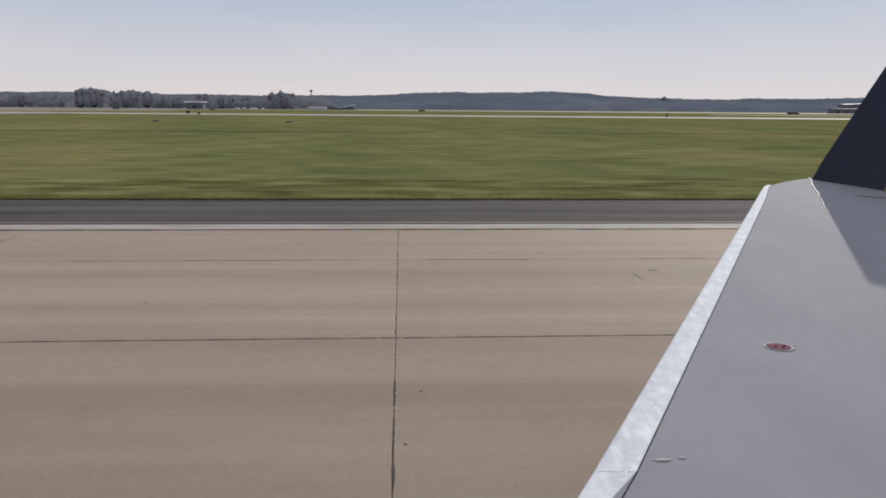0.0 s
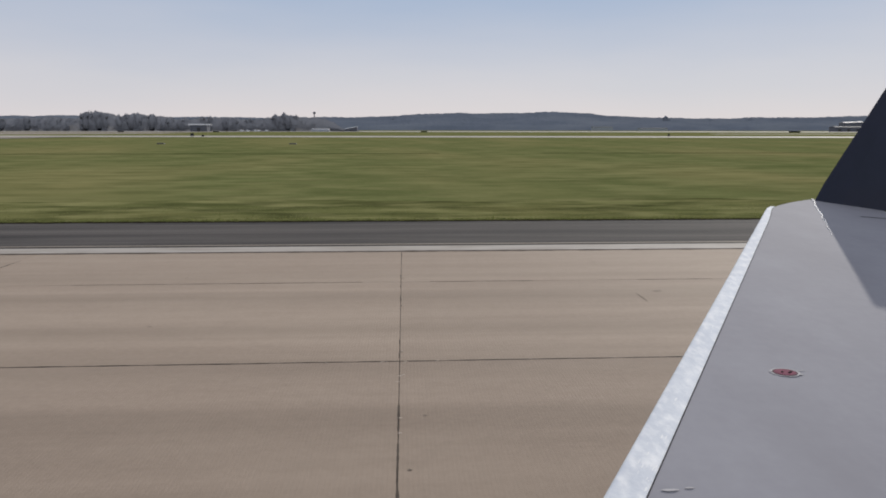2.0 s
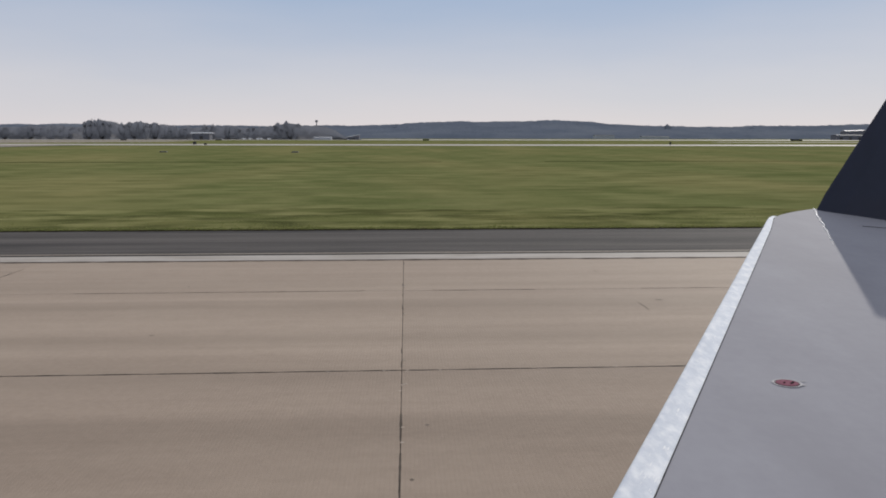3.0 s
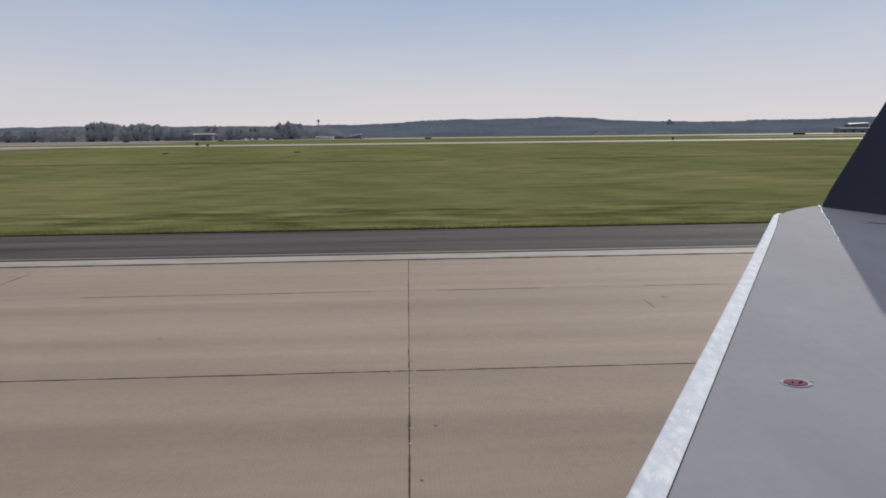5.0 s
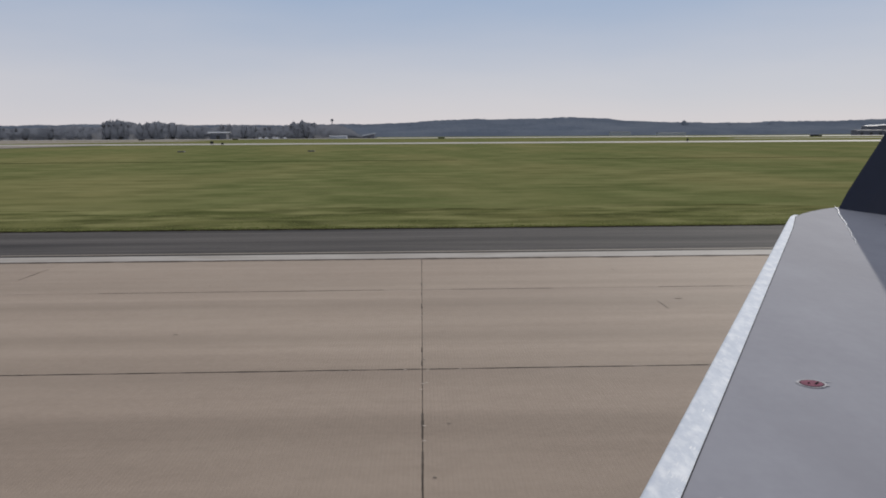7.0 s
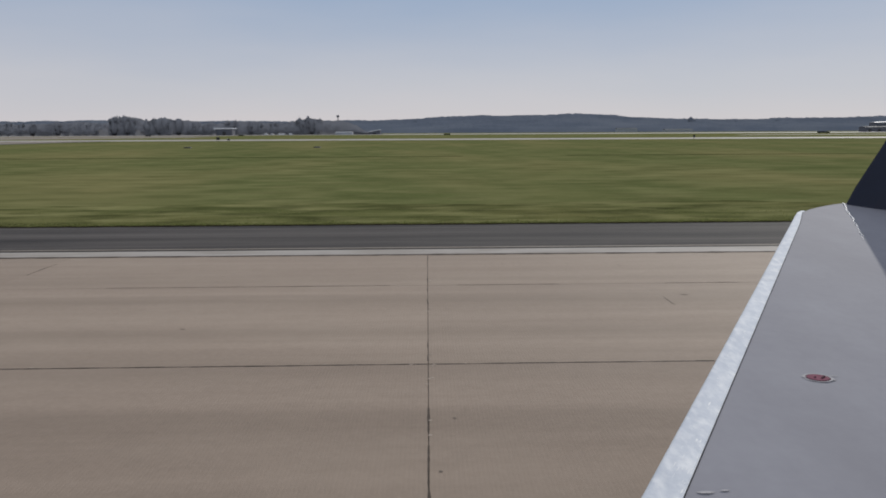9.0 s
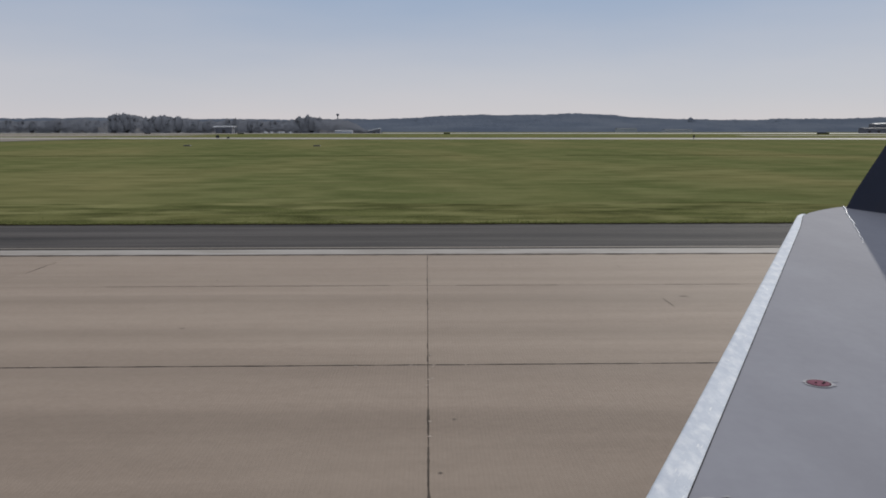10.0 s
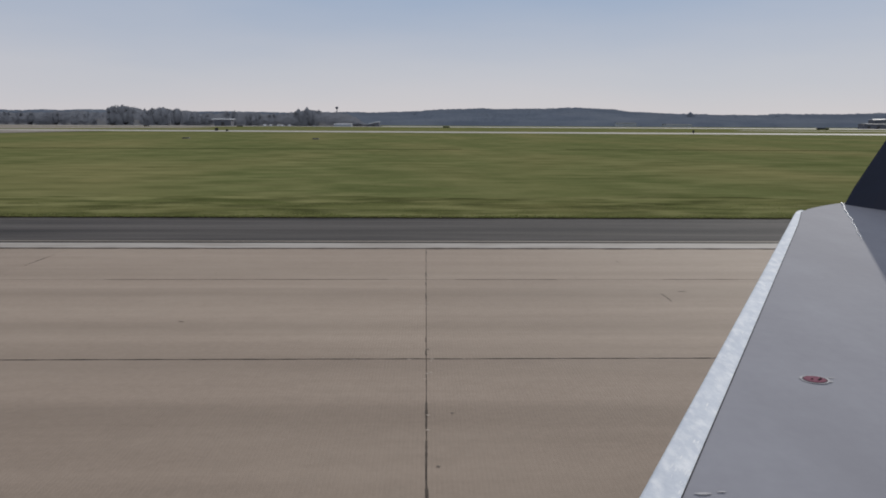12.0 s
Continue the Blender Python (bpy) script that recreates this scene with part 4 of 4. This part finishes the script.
def taxi_sign(x, y, w, letter):
    ob = tagged(empty("taxi_sign", (x, y, -0.07)), "black illuminated taxiway sign board on legs", "sign", "taxiway signs")
    part("case", box(-w / 2, w / 2, -0.12, 0.12, 0.25, 1.15, 0.03), SIGN_BLACK, ob)
    for k in (-0.4, 0.4):
        part("leg", box(k * w - 0.05, k * w + 0.05, -0.05, 0.05, 0, 0.28), DARK, ob)
    if letter:
        text = bpy.data.curves.new("letter", "FONT")
        text.body, text.size, text.extrude, text.align_x = letter, 0.75, 0.01, "CENTER"
        tmp = bpy.data.objects.new("letter", text)
        scene.collection.objects.link(tmp)
        me = bpy.data.meshes.new_from_object(tmp.evaluated_get(bpy.context.evaluated_depsgraph_get()))
        bpy.data.objects.remove(tmp)
        me.materials.clear()
        me.materials.append(PAINT_YELLOW)
        t = tagged(new("letter", me), "yellow letter " + letter)
        t.parent = ob
        t.matrix_basis = pose(-w / 2 + 0.6, -0.135, 0.42, 90, 0, 0)
        rim = bmesh.new()
        for a, b, c, d in ((0.1, 1.1, 0.34, 0.38), (0.1, 1.1, 1.02, 1.06), (0.1, 0.14, 0.38, 1.02), (1.06, 1.1, 0.38, 1.02)):
            add_box(rim, -w / 2 + a, -w / 2 + b, -0.14, -0.12, c, d)
        part("border", rim, PAINT_YELLOW, ob, "yellow border")


taxi_sign(TAXI_X + 31, 87, 3.9, "C")
taxi_sign(TAXI_X - 35, 79, 3.9, "")
taxi_sign(TAXI_X - 25, 81.7, 1.0, "")
taxi_sign(TAXI_X + 25.5, 84, 1.0, "")


def lamp_housing(x, y, tall=1.35, wide=0.52):
    """A drum-shaped lamp housing: dark tapered shell, pale lid, short foot on a concrete pad."""
    ob = tagged(empty("lamp_housing", (x, y, -0.07)), "dark grey drum-shaped lamp housing with a white lid", "light", "lamp housings")
    part("pad", box(-0.75, 0.75, -0.6, 0.6, 0, 0.08, 0.02), CONCRETE_FAR, ob, "concrete pad")
    part("foot", rod((0, 0, 0.08), (0, 0, 0.3), wide * 0.55, wide * 0.6, 16), DARK, ob)
    bm = bmesh.new()
    for z0, z1, r0, r1 in ((0.3, 0.42, 0.6, 0.92), (0.42, tall - 0.16, 0.92, 1.0), (tall - 0.16, tall - 0.08, 1.0, 0.97)):
        add_rod(bm, (0, 0, z0), (0, 0, z1), wide * r0, wide * r1, 20)
    part("shell", bm, CRATE, ob, "dark weathered shell")
    part("lid", rod((0, 0, tall - 0.08), (0, 0, tall), wide * 1.02, wide * 0.94, 20), ROOF, ob, "white lid")


for x, y, tall, wide in ((149, 33.2, 1.35, 0.52), (TAXI_X + 56, 33.4, 1.35, 0.5), (TAXI_X - 60, 32.6, 1.1, 0.25), (TAXI_X - 67, 34.0, 1.35, 0.5)):
    lamp_housing(x, y, tall, wide)


def water_tower():
    ob = tagged(empty("water_tower", (-292, 2380, hill_height(-292, 2380))), "far water tower above the trees", "tower")
    part("shaft", rod((0, 0, 0), (0, 0, 26), 1.6, 1.3), WALLS, ob)
    bm = bmesh.new()
    bmesh.ops.create_uvsphere(bm, u_segments=20, v_segments=12, radius=5.0, matrix=Matrix.Translation((0, 0, 28)) @ Matrix.Diagonal((1, 1, 0.8, 1)))
    part("tank", bm, WALLS, ob, "rounded grey tank", smooth=True)


water_tower()


# ---- slabs of the runway, last ----
def slab_mesh(w, d, name, material):
    bm = bmesh.new()
    t, b = 0.0, 0.004
    rings = []
    for inset, z in ((0, -0.1), (0, -b), (b, t)):
        rings.append([bm.verts.new(p) for p in ((inset, inset, z), (w - inset, inset, z), (w - inset, d - inset, z), (inset, d - inset, z))])
    for lo, hi in zip(rings, rings[1:]):
        for k in range(4):
            bm.faces.new((lo[k], lo[(k + 1) % 4], hi[(k + 1) % 4], hi[k]))
    bm.faces.new(rings[-1])
    me = bpy.data.meshes.new(name)
    bm.to_mesh(me)
    bm.free()
    me.materials.append(material)
    return me


GAP = 0.012
for j, (top, low) in enumerate(zip(ROW_EDGES, ROW_EDGES[1:])):
    slab = slab_mesh(SLAB_X - GAP, top - low - GAP, "slab", CONCRETE if low > 12 else CONCRETE_LANE)
    for i in range(-6, 6):
        ob = new("slab", slab)
        ob.parent = runway
        ob.location = (X_FIRST + SLAB_X * i + GAP / 2, low + GAP / 2, rnd.uniform(-0.002, 0.001))
vs, fs = [], []
for top, low in zip(ROW_EDGES, ROW_EDGES[1:]):
    for i in list(range(-59, -6)) + list(range(6, 17)):
        x0, y0 = X_FIRST + SLAB_X * i + GAP / 2, low + GAP / 2
        x1, y1, n = x0 + SLAB_X - GAP, top - GAP / 2, len(vs)
        vs += [(x0, y0, -0.05), (x1, y0, -0.05), (x1, y1, -0.05), (x0, y1, -0.05), (x0, y0, 0), (x1, y0, 0), (x1, y1, 0), (x0, y1, 0)]
        fs += [[n + 4, n + 5, n + 6, n + 7], [n, n + 1, n + 5, n + 4], [n + 1, n + 2, n + 6, n + 5], [n + 2, n + 3, n + 7, n + 6], [n + 3, n, n + 4, n + 7]]
me = bpy.data.meshes.new("slabs_beyond")
me.from_pydata(vs, [], fs)
me.materials.append(CONCRETE_FAR)
ob = tagged(new("slabs_beyond", me), kind="stuff")
ob.parent = runway

CUT = surface("faint_saw_cut", (0.16, 0.135, 0.11), (0.24, 0.2, 0.165), 0.9, scale=2.5, gloss=0.05)
# worn sealant beads and chipped edges along the joints
for at, half, missing, tar in ((18.6, 0.016, 0.0, BEAD), (12.04, 0.02, 0.85, TAR), (5.7, 0.02, 0.3, BEAD)):
    part("joint_bead", ragged("x", at, -30, 34, half, 0.12, missing, 0.004), tar, runway, "worn dark joint sealant")
for i in (-2, -1, 0, 1, 2):
    part("joint_bead", ragged("y", X_FIRST + SLAB_X * i, 2.5, 22.9, 0.016, 0.1, -0.08, 0.004, 0.03), BEAD, runway, "worn dark joint sealant")
    part("saw_cut", ragged("y", X_FIRST + SLAB_X * (i + 0.5), 4.0, 22.0, 0.008, 0.1, -0.3, 0.004), CUT, runway, "faint broken saw cut")
CHIP = surface("pale_chipped_concrete", (0.42, 0.35, 0.29), (0.5, 0.42, 0.35), 0.9, scale=4, gloss=0.1)


def chip(x, y, r):
    """A small ragged pale chip beside a joint."""
    bm = bmesh.new()
    bm.faces.new([bm.verts.new((x + r * rnd.uniform(0.5, 1.1) * math.cos(a * 0.785), y + 0.6 * r * rnd.uniform(0.5, 1.1) * math.sin(a * 0.785), 0.005)) for a in range(8)])
    return bm


for _ in range(46):
    i = rnd.choice((-1, 0, 0, 1))
    part("chip", chip(X_FIRST + SLAB_X * i + rnd.gauss(0.03, 0.03), rnd.uniform(5, 22), rnd.uniform(0.015, 0.05)), CHIP, runway)
for _ in range(24):
    part("chip", chip(rnd.uniform(-12, 14), 12.04 + rnd.gauss(0.0, 0.03), rnd.uniform(0.015, 0.045)), CHIP, runway)
